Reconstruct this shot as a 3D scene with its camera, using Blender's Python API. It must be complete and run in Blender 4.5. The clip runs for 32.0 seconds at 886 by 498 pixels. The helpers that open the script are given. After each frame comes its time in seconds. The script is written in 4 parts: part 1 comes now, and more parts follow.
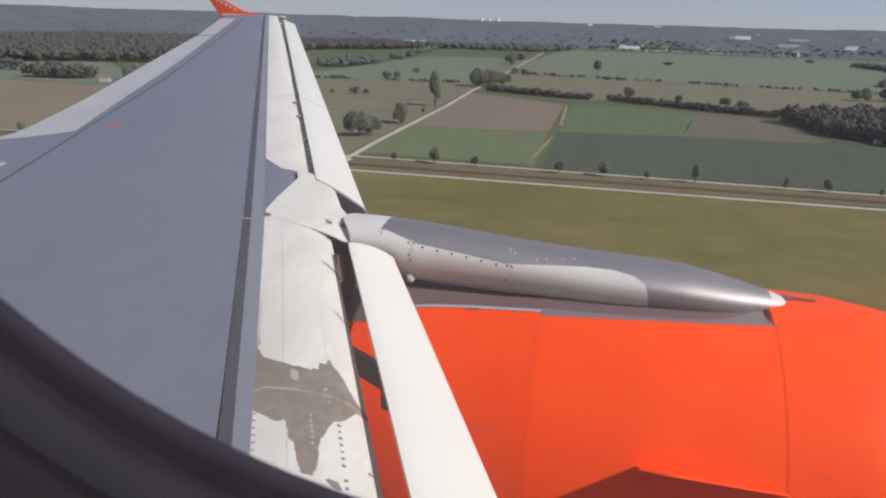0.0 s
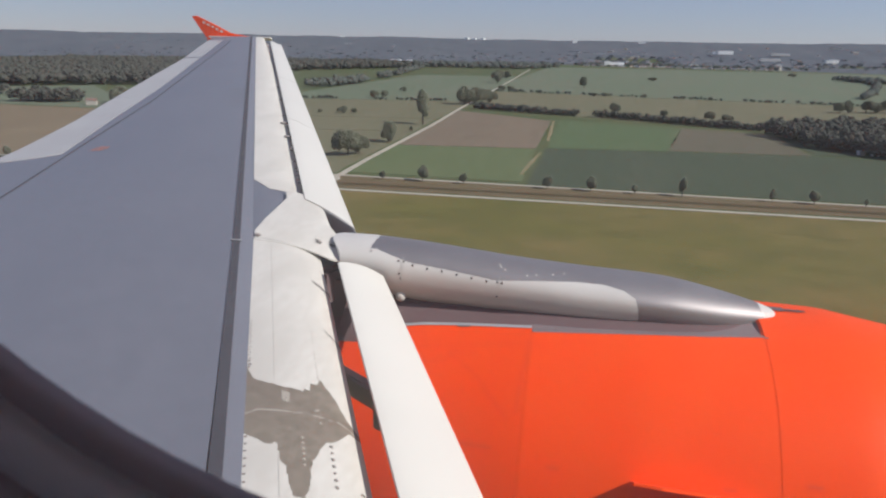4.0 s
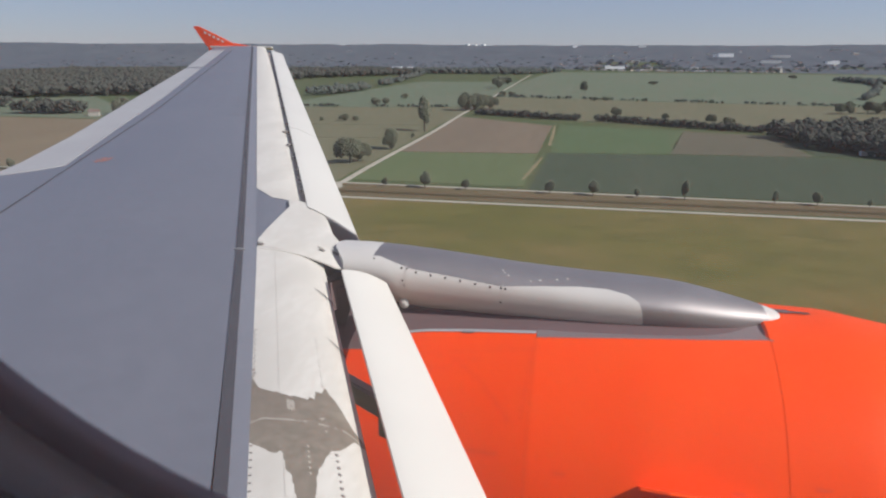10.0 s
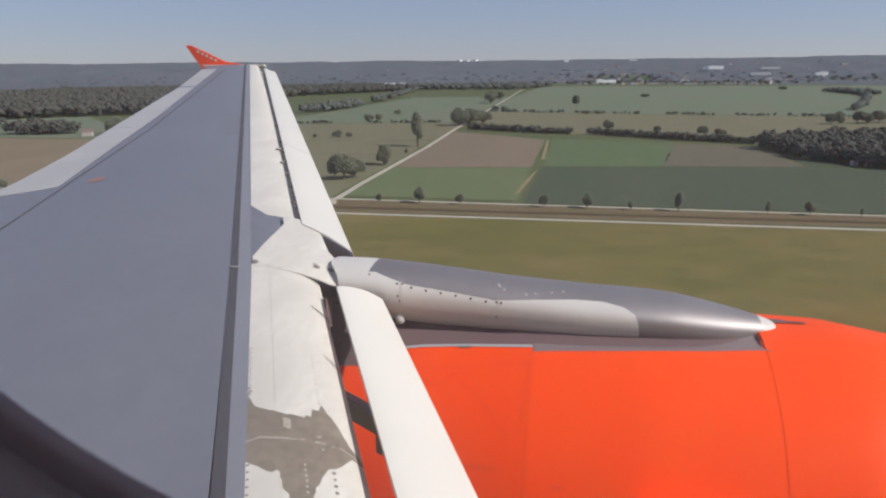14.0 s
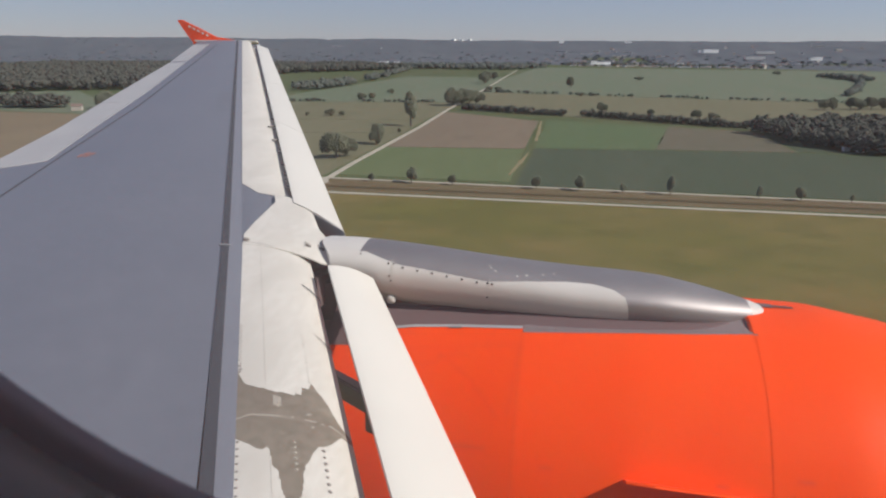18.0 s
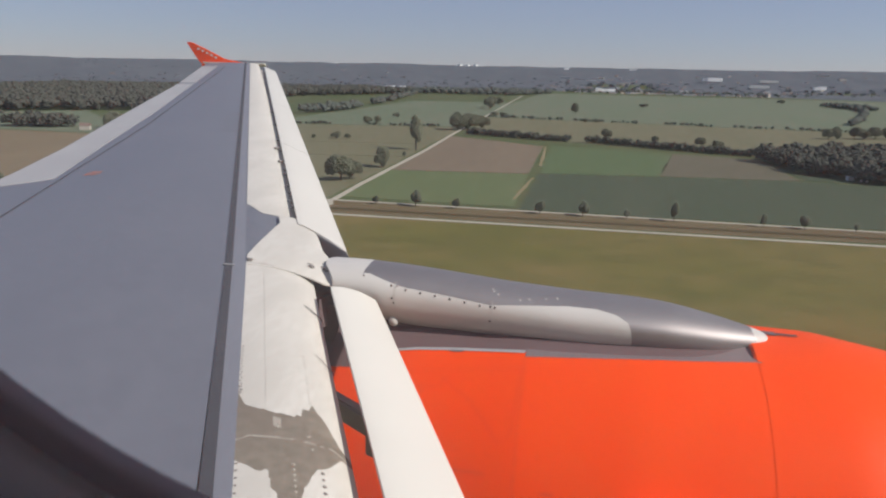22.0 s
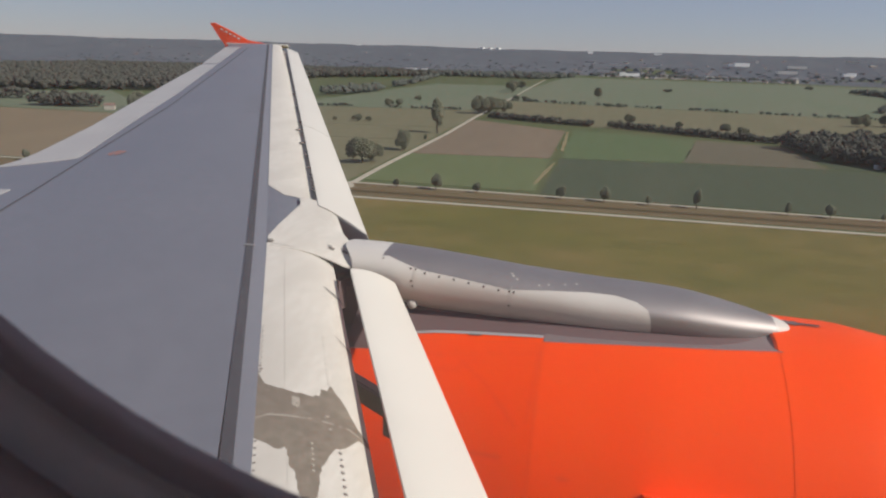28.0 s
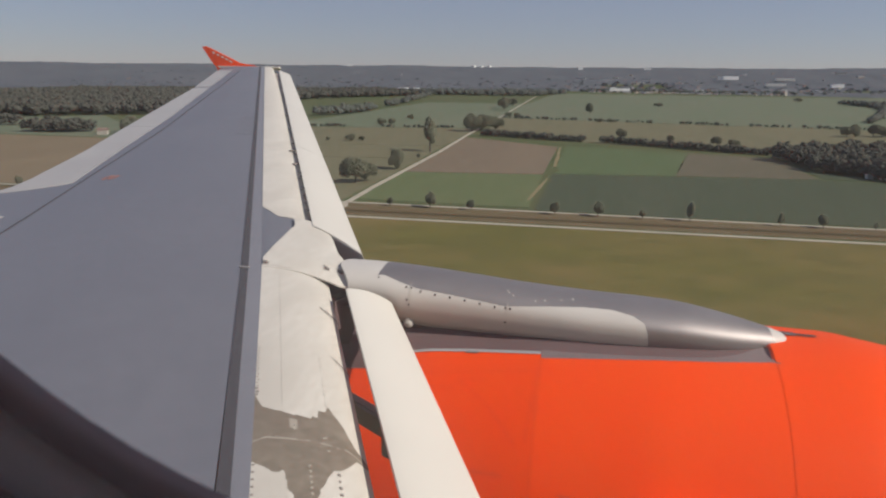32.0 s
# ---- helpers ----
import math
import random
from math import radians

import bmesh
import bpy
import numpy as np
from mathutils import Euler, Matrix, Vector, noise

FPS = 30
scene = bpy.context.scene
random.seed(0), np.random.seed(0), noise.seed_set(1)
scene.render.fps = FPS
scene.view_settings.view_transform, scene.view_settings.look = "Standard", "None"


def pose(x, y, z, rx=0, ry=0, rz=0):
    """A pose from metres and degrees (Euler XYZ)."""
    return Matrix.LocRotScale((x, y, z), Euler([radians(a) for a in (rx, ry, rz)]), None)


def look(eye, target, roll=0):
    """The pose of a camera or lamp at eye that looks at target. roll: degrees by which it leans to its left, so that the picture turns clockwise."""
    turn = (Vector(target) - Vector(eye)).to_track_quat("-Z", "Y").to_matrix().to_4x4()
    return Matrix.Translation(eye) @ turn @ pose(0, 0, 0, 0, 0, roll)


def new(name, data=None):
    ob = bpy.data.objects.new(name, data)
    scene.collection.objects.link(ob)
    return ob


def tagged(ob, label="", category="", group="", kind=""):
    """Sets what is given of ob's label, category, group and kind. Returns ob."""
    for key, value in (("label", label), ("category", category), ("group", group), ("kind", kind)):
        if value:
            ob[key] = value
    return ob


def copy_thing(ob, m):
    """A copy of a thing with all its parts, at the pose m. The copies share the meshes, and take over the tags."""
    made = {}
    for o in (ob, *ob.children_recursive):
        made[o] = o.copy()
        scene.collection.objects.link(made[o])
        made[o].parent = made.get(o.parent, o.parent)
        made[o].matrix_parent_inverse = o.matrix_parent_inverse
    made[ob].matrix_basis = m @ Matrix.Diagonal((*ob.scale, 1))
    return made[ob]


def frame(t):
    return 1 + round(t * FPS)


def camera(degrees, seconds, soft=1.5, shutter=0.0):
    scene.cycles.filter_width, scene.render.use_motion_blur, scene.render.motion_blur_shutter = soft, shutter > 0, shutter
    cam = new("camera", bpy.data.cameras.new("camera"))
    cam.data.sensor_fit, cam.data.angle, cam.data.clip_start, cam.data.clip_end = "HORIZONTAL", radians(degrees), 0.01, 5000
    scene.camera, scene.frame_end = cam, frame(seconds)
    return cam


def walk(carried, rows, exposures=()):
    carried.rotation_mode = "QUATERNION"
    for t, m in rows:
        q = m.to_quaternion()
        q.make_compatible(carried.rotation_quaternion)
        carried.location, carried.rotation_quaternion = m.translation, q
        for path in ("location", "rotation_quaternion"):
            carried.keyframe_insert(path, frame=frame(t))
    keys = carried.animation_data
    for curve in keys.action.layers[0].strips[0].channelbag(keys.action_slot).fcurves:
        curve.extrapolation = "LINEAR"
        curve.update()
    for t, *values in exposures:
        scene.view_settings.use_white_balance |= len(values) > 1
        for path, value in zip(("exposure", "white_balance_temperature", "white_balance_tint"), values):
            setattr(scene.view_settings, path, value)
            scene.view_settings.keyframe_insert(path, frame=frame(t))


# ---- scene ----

# ---- camera: held at a cabin window; seconds, height, pitch, roll, yaw ----
LENS = 63.0
EXPOSURE = 0.0
cam = camera(LENS, 32.0, soft=2.2)
cam.data.dof.use_dof = True
cam.data.dof.focus_distance = 14.0
cam.data.dof.aperture_fstop = 40.0
HELD = [
    (0, 0.0001, -17.35, 2.04, 11.54),
    (0.5, 0.0003, -17.28, 2.24, 11.41),
    (1, 0.0006, -16.72, 2.00, 11.30),
    (1.5, 0.0011, -16.55, 1.75, 11.14),
    (2, 0.0017, -16.46, 1.90, 10.87),
    (2.5, 0.0016, -16.55, 1.69, 10.70),
    (3, 0.0016, -16.44, 1.45, 10.75),
    (3.5, 0.0016, -15.99, 1.29, 10.80),
    (5.5, 0.0014, -15.89, 1.32, 10.58),
    (6, 0.0014, -15.53, 1.24, 10.57),
    (6.5, 0.0012, -15.40, 1.18, 10.83),
    (7, 0.0011, -15.44, 0.81, 10.95),
    (7.5, 0.0012, -15.52, 0.84, 11.11),
    (8, 0.0012, -15.64, 1.21, 11.26),
    (8.5, 0.0016, -16.31, 1.13, 11.44),
    (9, 0.0019, -16.25, 0.94, 11.55),
    (9.5, 0.0025, -15.66, 0.97, 11.37),
    (10, 0.0030, -15.46, 0.46, 11.01),
    (10.5, 0.0027, -15.78, 0.97, 10.65),
    (11, 0.0023, -16.73, 1.17, 10.37),
    (11.5, 0.0023, -17.61, 1.34, 10.45),
    (12, 0.0022, -17.70, 1.30, 10.67),
    (12.5, 0.0029, -16.23, 0.16, 10.82),
    (13, 0.0037, -14.91, 0.06, 10.68),
    (13.5, 0.0037, -14.24, -0.36, 10.58),
    (15.5, 0.0032, -14.55, 0.61, 10.91),
    (16, 0.0031, -14.48, 0.87, 11.01),
    (16.5, 0.0031, -15.15, 0.78, 10.92),
    (17, 0.0031, -15.81, 0.97, 10.56),
    (17.5, 0.0032, -16.14, 0.65, 10.11),
    (18, 0.0034, -15.82, 0.67, 9.91),
    (18.5, 0.0032, -15.15, 0.75, 9.90),
    (19, 0.0031, -14.52, 0.71, 9.87),
    (19.5, 0.0028, -14.14, 0.91, 9.74),
    (20, 0.0024, -14.21, 0.82, 9.61),
    (20.5, 0.0017, -14.34, 0.84, 9.53),
    (21, 0.0010, -14.32, 1.14, 9.75),
    (21.5, 0.0005, -14.08, 1.24, 10.00),
    (22, 0.0001, -13.97, 1.40, 10.22),
    (22.5, 0.0002, -14.19, 1.40, 10.24),
    (23, 0.0004, -14.67, 0.45, 10.07),
    (23.5, 0.0012, -14.92, 0.56, 9.69),
    (24, 0.0019, -14.79, 1.35, 9.39),
    (24.5, 0.0005, -15.32, 0.72, 9.72),
    (25, -0.0002, -15.22, 1.80, 10.19),
    (25.5, -0.0009, -15.06, 1.71, 10.70),
    (26, -0.0016, -15.29, 2.30, 11.26),
    (26.5, -0.0007, -15.46, 1.47, 11.85),
    (28.5, -0.0015, -15.26, 1.95, 11.77),
    (29, -0.0016, -15.59, 1.37, 11.68),
    (29.5, -0.0014, -15.52, 1.56, 11.55),
    (30, -0.0012, -15.93, 1.47, 11.55),
    (30.5, -0.0017, -16.33, 1.57, 11.64),
    (31, -0.0010, -15.63, 1.77, 11.65),
    (31.5, -0.0002, -14.49, 1.56, 11.60),
    (32, -0.0001, -13.88, 0.77, 11.42),
]
walk(cam, [(t, pose(0, 0, z, 90 + pitch, 0, yaw) @ pose(0, 0, 0, 0, 0, roll)) for t, z, pitch, roll, yaw in HELD],
     [(0, EXPOSURE + 0.03, 6250, 10), (12, EXPOSURE + 0.04, 6300, 10), (18, EXPOSURE - 0.02, 6480, 10), (24, EXPOSURE - 0.02, 6500, 10), (27, EXPOSURE - 0.08, 6700, 10), (32, EXPOSURE - 0.18, 6850, 10)])

# ---- world and sun ----
SUN = Vector((0.77, -0.16, 0.60)).normalized()
world = bpy.data.worlds.new("sky")
scene.world = world
world.use_nodes = True
wn = world.node_tree
sky = wn.nodes.new("ShaderNodeTexSky")
sky.sky_type = "NISHITA"
sky.sun_disc = False
sky.sun_elevation = math.asin(SUN.z)
sky.sun_rotation = -math.atan2(SUN.x, SUN.y)
sky.altitude = 300
sky.air_density, sky.dust_density, sky.ozone_density = 1.0, 0.0, 3.5
wn.nodes["Background"].inputs["Strength"].default_value = 0.073
tint = wn.nodes.new("ShaderNodeMix")
tint.data_type, tint.blend_type = "RGBA", "MULTIPLY"
tint.inputs["Factor"].default_value = 1.0
tint.inputs["B"].default_value = (0.90, 0.955, 1.15, 1)
wn.links.new(sky.outputs["Color"], tint.inputs["A"])
haze = wn.nodes.new("ShaderNodeMix")
haze.data_type = "RGBA"
haze.inputs["Factor"].default_value = 0.5
haze.inputs["B"].default_value = (4.8, 5.05, 6.6, 1)
wn.links.new(tint.outputs["Result"], haze.inputs["A"])
wn.links.new(haze.outputs["Result"], wn.nodes["Background"].inputs["Color"])
sun = new("sun", bpy.data.lights.new("sun", "SUN"))
sun.data.energy, sun.data.angle, sun.data.color = 5.0, radians(0.6), (1.0, 0.95, 0.87)
sun.matrix_world = look(SUN * 300, (0, 0, 0))

# ---- materials ----


def material(name, colour, rough=0.5, metal=0.0, second=None, scale=1.0, mix=0.5, fine=None, fine_scale=20.0,
             bump=0.0, bump_scale=30.0, stretch=(1, 1, 1), spec=0.5, coat=0.0, island=0.0):
    """A painted, metal or earthy surface: two scales of colour noise, a little relief."""
    m = bpy.data.materials.new(name)
    m.use_nodes = True
    t = m.node_tree
    b = t.nodes["Principled BSDF"]
    b.inputs["Roughness"].default_value, b.inputs["Metallic"].default_value = rough, metal
    b.inputs["Specular IOR Level"].default_value = spec
    b.inputs["Coat Weight"].default_value = coat
    b.inputs["Coat Roughness"].default_value = 0.12
    b.inputs["Base Color"].default_value = (*colour, 1)
    co = t.nodes.new("ShaderNodeTexCoord")
    mp = t.nodes.new("ShaderNodeMapping")
    mp.inputs["Scale"].default_value = stretch
    t.links.new(co.outputs["Object"], mp.inputs["Vector"])

    def cloud(s, detail, lo, hi):
        n = t.nodes.new("ShaderNodeTexNoise")
        n.inputs["Scale"].default_value, n.inputs["Detail"].default_value = s, detail
        t.links.new(mp.outputs["Vector"], n.inputs["Vector"])
        r = t.nodes.new("ShaderNodeMapRange")
        r.inputs["From Min"].default_value, r.inputs["From Max"].default_value = lo, hi
        t.links.new(n.outputs["Fac"], r.inputs["Value"])
        return r.outputs["Result"]

    last = None
    for col, s, amount, detail in ((second, scale, mix, 4), (fine, fine_scale, 0.6, 3)):
        if col is None:
            continue
        x = t.nodes.new("ShaderNodeMix")
        x.data_type = "RGBA"
        k = t.nodes.new("ShaderNodeMath")
        k.operation = "MULTIPLY"
        k.inputs[1].default_value = amount
        t.links.new(cloud(s, detail, 0.38, 0.66), k.inputs[0])
        t.links.new(k.outputs[0], x.inputs["Factor"])
        if last is None:
            x.inputs["A"].default_value = (*colour, 1)
        else:
            t.links.new(last, x.inputs["A"])
        x.inputs["B"].default_value = (*col, 1)
        last = x.outputs["Result"]
    if island:
        g = t.nodes.new("ShaderNodeNewGeometry")
        h = t.nodes.new("ShaderNodeHueSaturation")
        r = t.nodes.new("ShaderNodeMapRange")
        r.inputs["To Min"].default_value, r.inputs["To Max"].default_value = 1 - island, 1 + island
        t.links.new(g.outputs["Random Per Island"], r.inputs["Value"])
        t.links.new(r.outputs["Result"], h.inputs["Value"])
        if last is None:
            h.inputs["Color"].default_value = (*colour, 1)
        else:
            t.links.new(last, h.inputs["Color"])
        last = h.outputs["Color"]
    if last is not None:
        t.links.new(last, b.inputs["Base Color"])
    if bump:
        n = t.nodes.new("ShaderNodeTexNoise")
        n.inputs["Scale"].default_value, n.inputs["Detail"].default_value = bump_scale, 4
        t.links.new(mp.outputs["Vector"], n.inputs["Vector"])
        u = t.nodes.new("ShaderNodeBump")
        u.inputs["Strength"].default_value = bump
        u.inputs["Distance"].default_value = 0.6 / bump_scale
        t.links.new(n.outputs["Fac"], u.inputs["Height"])
        t.links.new(u.outputs["Normal"], b.inputs["Normal"])
    return m


GREY = material("wing_grey_paint", (0.142, 0.148, 0.176), 0.45, second=(0.160, 0.164, 0.190), scale=0.7, mix=0.8,
                fine=(0.132, 0.138, 0.163), fine_scale=9, bump=0.02, bump_scale=60)
SEAM = material("dark_sealant", (0.062, 0.061, 0.072), 0.85, second=(0.076, 0.074, 0.085), scale=3, spec=0.15)
STRIP = material("pale_grey_paint", (0.20, 0.205, 0.235), 0.5, second=(0.18, 0.185, 0.215), scale=2, mix=0.7)
WHITE = material("worn_white_paint", (0.64, 0.61, 0.555), 0.55, second=(0.52, 0.49, 0.44), scale=2.2, mix=0.8,
                 fine=(0.54, 0.505, 0.45), fine_scale=14, bump=0.04, bump_scale=40, stretch=(2.5, 0.8, 1))
SLAT = material("clean_white_paint", (0.69, 0.66, 0.595), 0.45, second=(0.645, 0.615, 0.555), scale=1.6, mix=0.7, coat=0.2)
FAIRING = material("dull_white_paint", (0.60, 0.575, 0.54), 0.5, second=(0.54, 0.515, 0.485), scale=3, mix=0.8, fine=(0.56, 0.53, 0.50), fine_scale=16)
FLAP = material("flap_pale_paint", (0.39, 0.385, 0.385), 0.55, second=(0.34, 0.335, 0.34), scale=1.4, mix=0.8)
PRIMER = material("bare_primer", (0.195, 0.158, 0.124), 0.75, second=(0.245, 0.21, 0.165), scale=5, mix=0.9,
                  fine=(0.14, 0.118, 0.09), fine_scale=26, bump=0.1, bump_scale=80)
ORANGE = material("orange_cowl_paint", (0.92, 0.070, 0.002), 0.5, second=(0.87, 0.065, 0.002), scale=1.2, mix=0.8, fine=(0.90, 0.078, 0.004), fine_scale=5, coat=0.0, spec=0.1)
PYLON = material("metallic_grey_paint", (0.39, 0.365, 0.365), 0.6, metal=0.9, second=(0.32, 0.295, 0.295), scale=3, mix=0.8, fine=(0.35, 0.325, 0.325), fine_scale=60, bump=0.12, bump_scale=160)
# Dark reddish base carries the shade under the pylon and orange bounce light.
RECESS = material("shade_tinted_pylon_metal", (0.14, 0.092, 0.094), 0.65, metal=0.0, second=(0.12, 0.08, 0.082), scale=4)
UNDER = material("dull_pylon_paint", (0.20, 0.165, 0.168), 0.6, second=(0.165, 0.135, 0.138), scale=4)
LINE = material("panel_gap", (0.07, 0.05, 0.05), 0.8)
ORANGE_LINE = material("orange_panel_gap", (0.72, 0.058, 0.006), 0.7)
STEEL = material("fastener_steel", (0.5, 0.5, 0.5), 0.35, metal=0.8)
DARK = material("window_seal_plastic", (0.64, 0.565, 0.565), 0.75, second=(0.58, 0.51, 0.51), scale=30)
REVEAL = material("window_reveal_plastic", (0.86, 0.84, 0.85), 0.6, second=(0.82, 0.80, 0.81), scale=20)
CABIN = material("cabin_panel", (0.86, 0.84, 0.83), 0.7, second=(0.82, 0.80, 0.79), scale=6)
SKIN = material("fuselage_white_paint", (0.7, 0.7, 0.69), 0.35, second=(0.65, 0.65, 0.64), scale=1.5)


GRASS = material("airfield_grass", (0.135, 0.122, 0.037), 0.9, second=(0.182, 0.138, 0.055), scale=0.016, mix=0.9,
                 fine=(0.094, 0.093, 0.03), fine_scale=0.07, stretch=(0.8, 1.1, 1), spec=0.1)
LAND = material("mixed_farmland", (0.085, 0.105, 0.045), 0.9, second=(0.11, 0.11, 0.06), scale=0.004, mix=0.9,
                fine=(0.06, 0.085, 0.035), fine_scale=0.02, spec=0.1)


def crop(name, a, b, lines=(1, 0.12, 1)):
    # Haze put into the colour: every crop slightly paler and greyer.
    a, b = [(1.08 * q[0], 1.05 * q[1], 1.16 * q[2]) for q in (a, b)]
    return material(name, a, 0.9, second=b, scale=0.02, mix=0.9, fine=tuple(0.86 * v for v in a), fine_scale=0.18,
                    stretch=lines, spec=0.1)


GREEN = crop("green_crop", (0.105, 0.136, 0.058), (0.122, 0.144, 0.066))
# Paler than green_crop: haze over the far fields is in its colour.
HAY = crop("hazed_green_pasture", (0.125, 0.155, 0.092), (0.145, 0.16, 0.10))
LUSH = crop("lush_green_crop", (0.09, 0.127, 0.056), (0.108, 0.133, 0.064))
DEEP = crop("deep_green_crop", (0.063, 0.081, 0.046), (0.074, 0.088, 0.052))
BROWN = crop("ploughed_soil", (0.165, 0.135, 0.088), (0.185, 0.15, 0.096))
OLIVE = crop("olive_meadow", (0.138, 0.137, 0.075), (0.158, 0.15, 0.085))
TAN = crop("ripe_stubble", (0.19, 0.155, 0.092), (0.165, 0.135, 0.08))
FALLOW = crop("brown_green_fallow", (0.115, 0.109, 0.068), (0.127, 0.114, 0.074))
PALE = crop("dry_grass_strip", (0.235, 0.20, 0.105), (0.19, 0.165, 0.085))
VERGE = material("verge_soil", (0.145, 0.105, 0.062), 0.95, second=(0.17, 0.135, 0.08), scale=0.05, mix=0.9,
                 fine=(0.10, 0.085, 0.04), fine_scale=0.3, stretch=(0.2, 1, 1), spec=0.1)
DITCH = material("ditch_grass", (0.07, 0.055, 0.03), 0.95, second=(0.085, 0.07, 0.035), scale=0.2, spec=0.1)
GRAVEL = material("pale_gravel", (0.42, 0.385, 0.31), 0.9, second=(0.36, 0.33, 0.27), scale=0.1, mix=0.9, stretch=(0.3, 1, 1), spec=0.2)
BARK = material("bark", (0.06, 0.05, 0.04), 0.9, second=(0.09, 0.075, 0.06), scale=3)
LEAF = material("tree_leaves", (0.14, 0.147, 0.105), 0.9, second=(0.15, 0.155, 0.112), scale=0.2, mix=0.9, spec=0.1, island=0.15)
WOOD = material("woodland_canopy", (0.076, 0.079, 0.068), 0.9, second=(0.088, 0.087, 0.073), scale=0.03, mix=0.9,
                fine=(0.06, 0.063, 0.054), fine_scale=0.2, spec=0.0, island=0.05)
# Paler, bluer copy of the woodland tone, with distance haze in the colour.
FARWOOD = material("hazed_tree_belts", (0.088, 0.100, 0.088), 0.85, second=(0.10, 0.108, 0.096), scale=0.02, mix=0.9,
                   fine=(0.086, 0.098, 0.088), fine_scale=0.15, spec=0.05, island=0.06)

WHITEWASH = material("tower_whitewash", (0.82, 0.82, 0.8), 0.7, second=(0.76, 0.76, 0.74), scale=0.2)
# Bluish lightened tone: air haze over far hills put into the base colour.
FAR = material("haze_tinted_hill_woods", (0.100, 0.111, 0.130), 0.9, second=(0.138, 0.147, 0.162), scale=0.008, mix=0.9,
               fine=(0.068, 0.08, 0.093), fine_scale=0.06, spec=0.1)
WALLS = [material("house_wall_" + n, c, 0.8, second=tuple(0.9 * v for v in c), scale=0.2) for n, c in
         (("white", (0.5, 0.5, 0.49)), ("cream", (0.42, 0.39, 0.34)), ("grey", (0.34, 0.345, 0.36)))]
ROOFS = [material("roof_" + n, c, 0.8, second=tuple(0.8 * v for v in c), scale=0.3) for n, c in
         (("tile", (0.20, 0.14, 0.115)), ("slate", (0.16, 0.16, 0.18)), ("sheet", (0.55, 0.56, 0.58)))]

# ---- building helpers ----


def mesh_object(name, verts, faces, mat, parent=None, smooth=False, label=""):
    me = bpy.data.meshes.new(name)
    me.from_pydata([tuple(v) for v in verts], [], faces)
    for m in (mat if isinstance(mat, (list, tuple)) else [mat]):
        me.materials.append(m)
    if smooth:
        me.polygons.foreach_set("use_smooth", [True] * len(me.polygons))
    me.update()
    ob = new(name, me)
    ob.parent = parent
    if label:
        tagged(ob, label)
    return ob


def part(name, bm, mat, parent, label="", smooth=False):
    bmesh.ops.recalc_face_normals(bm, faces=bm.faces)
    me = bpy.data.meshes.new(name)
    bm.to_mesh(me)
    bm.free()
    me.materials.append(mat)
    if smooth:
        me.polygons.foreach_set("use_smooth", [True] * len(me.polygons))
    ob = new(name, me)
    ob.parent = parent
    if label:
        tagged(ob, label)
    return ob


def sheet(name, fn, us, vs, mat, parent, thick=0.0, smooth=True, label="", pick=None):
    """A surface fn(u, v) -> point over two lists of parameters, closed underneath when thick. pick(u, v) -> material slot."""
    nu, nv = len(us), len(vs)
    verts = [Vector(fn(u, v)) for u in us for v in vs]
    faces, slots = [], []
    for i in range(nu - 1):
        for j in range(nv - 1):
            a = i * nv + j
            faces.append((a, a + 1, a + nv + 1, a + nv))
            slots.append(pick((us[i] + us[i + 1]) / 2, (vs[j] + vs[j + 1]) / 2) if pick else 0)
    top = len(faces)
    if thick:
        n = len(verts)
        verts += [v - Vector((0, 0, thick)) for v in verts]
        faces += [tuple(n + k for k in reversed(f)) for f in faces]
        rim = [i * nv for i in range(nu)] + [(nu - 1) * nv + j for j in range(1, nv)] + \
              [i * nv + nv - 1 for i in range(nu - 2, -1, -1)] + [j for j in range(nv - 2, 0, -1)]
        faces += [(a, b, b + n, a + n) for a, b in zip(rim, rim[1:] + rim[:1])]
        slots += [0] * (len(faces) - top)
    ob = mesh_object(name, verts, faces, mat, parent, False, label)
    ob.data.polygons.foreach_set("material_index", slots)
    ob.data.polygons.foreach_set("use_smooth", [smooth] * len(faces))
    bm = bmesh.new()
    bm.from_mesh(ob.data)
    bmesh.ops.recalc_face_normals(bm, faces=bm.faces)
    bm.to_mesh(ob.data)
    bm.free()
    ob.data.set_sharp_from_angle(angle=radians(38))
    return ob


def steps(a, b, n):
    return [a + (b - a) * k / n for k in range(n + 1)]


def inside(poly, x, y):
    hit = False
    for (x0, y0), (x1, y1) in zip(poly, poly[1:] + poly[:1]):
        if (y0 > y) != (y1 > y) and x < x0 + (y - y0) * (x1 - x0) / (y1 - y0):
            hit = not hit
    return hit


def lerp(x, xs, ys):
    return float(np.interp(x, xs, ys))


def bend(x, xs, ys):
    """Smooth curve through points."""
    if x <= xs[0] or x >= xs[-1]:
        return lerp(x, xs, ys)
    i = max(k for k in range(len(xs) - 1) if xs[k] <= x)
    g = [(ys[min(k + 1, len(xs) - 1)] - ys[max(k - 1, 0)]) / (xs[min(k + 1, len(xs) - 1)] - xs[max(k - 1, 0)]) for k in (i, i + 1)]
    h = xs[i + 1] - xs[i]
    t = (x - xs[i]) / h
    return (2 * t ** 3 - 3 * t ** 2 + 1) * ys[i] + (t ** 3 - 2 * t ** 2 + t) * h * g[0] + (3 * t ** 2 - 2 * t ** 3) * ys[i + 1] + (t ** 3 - t ** 2) * h * g[1]


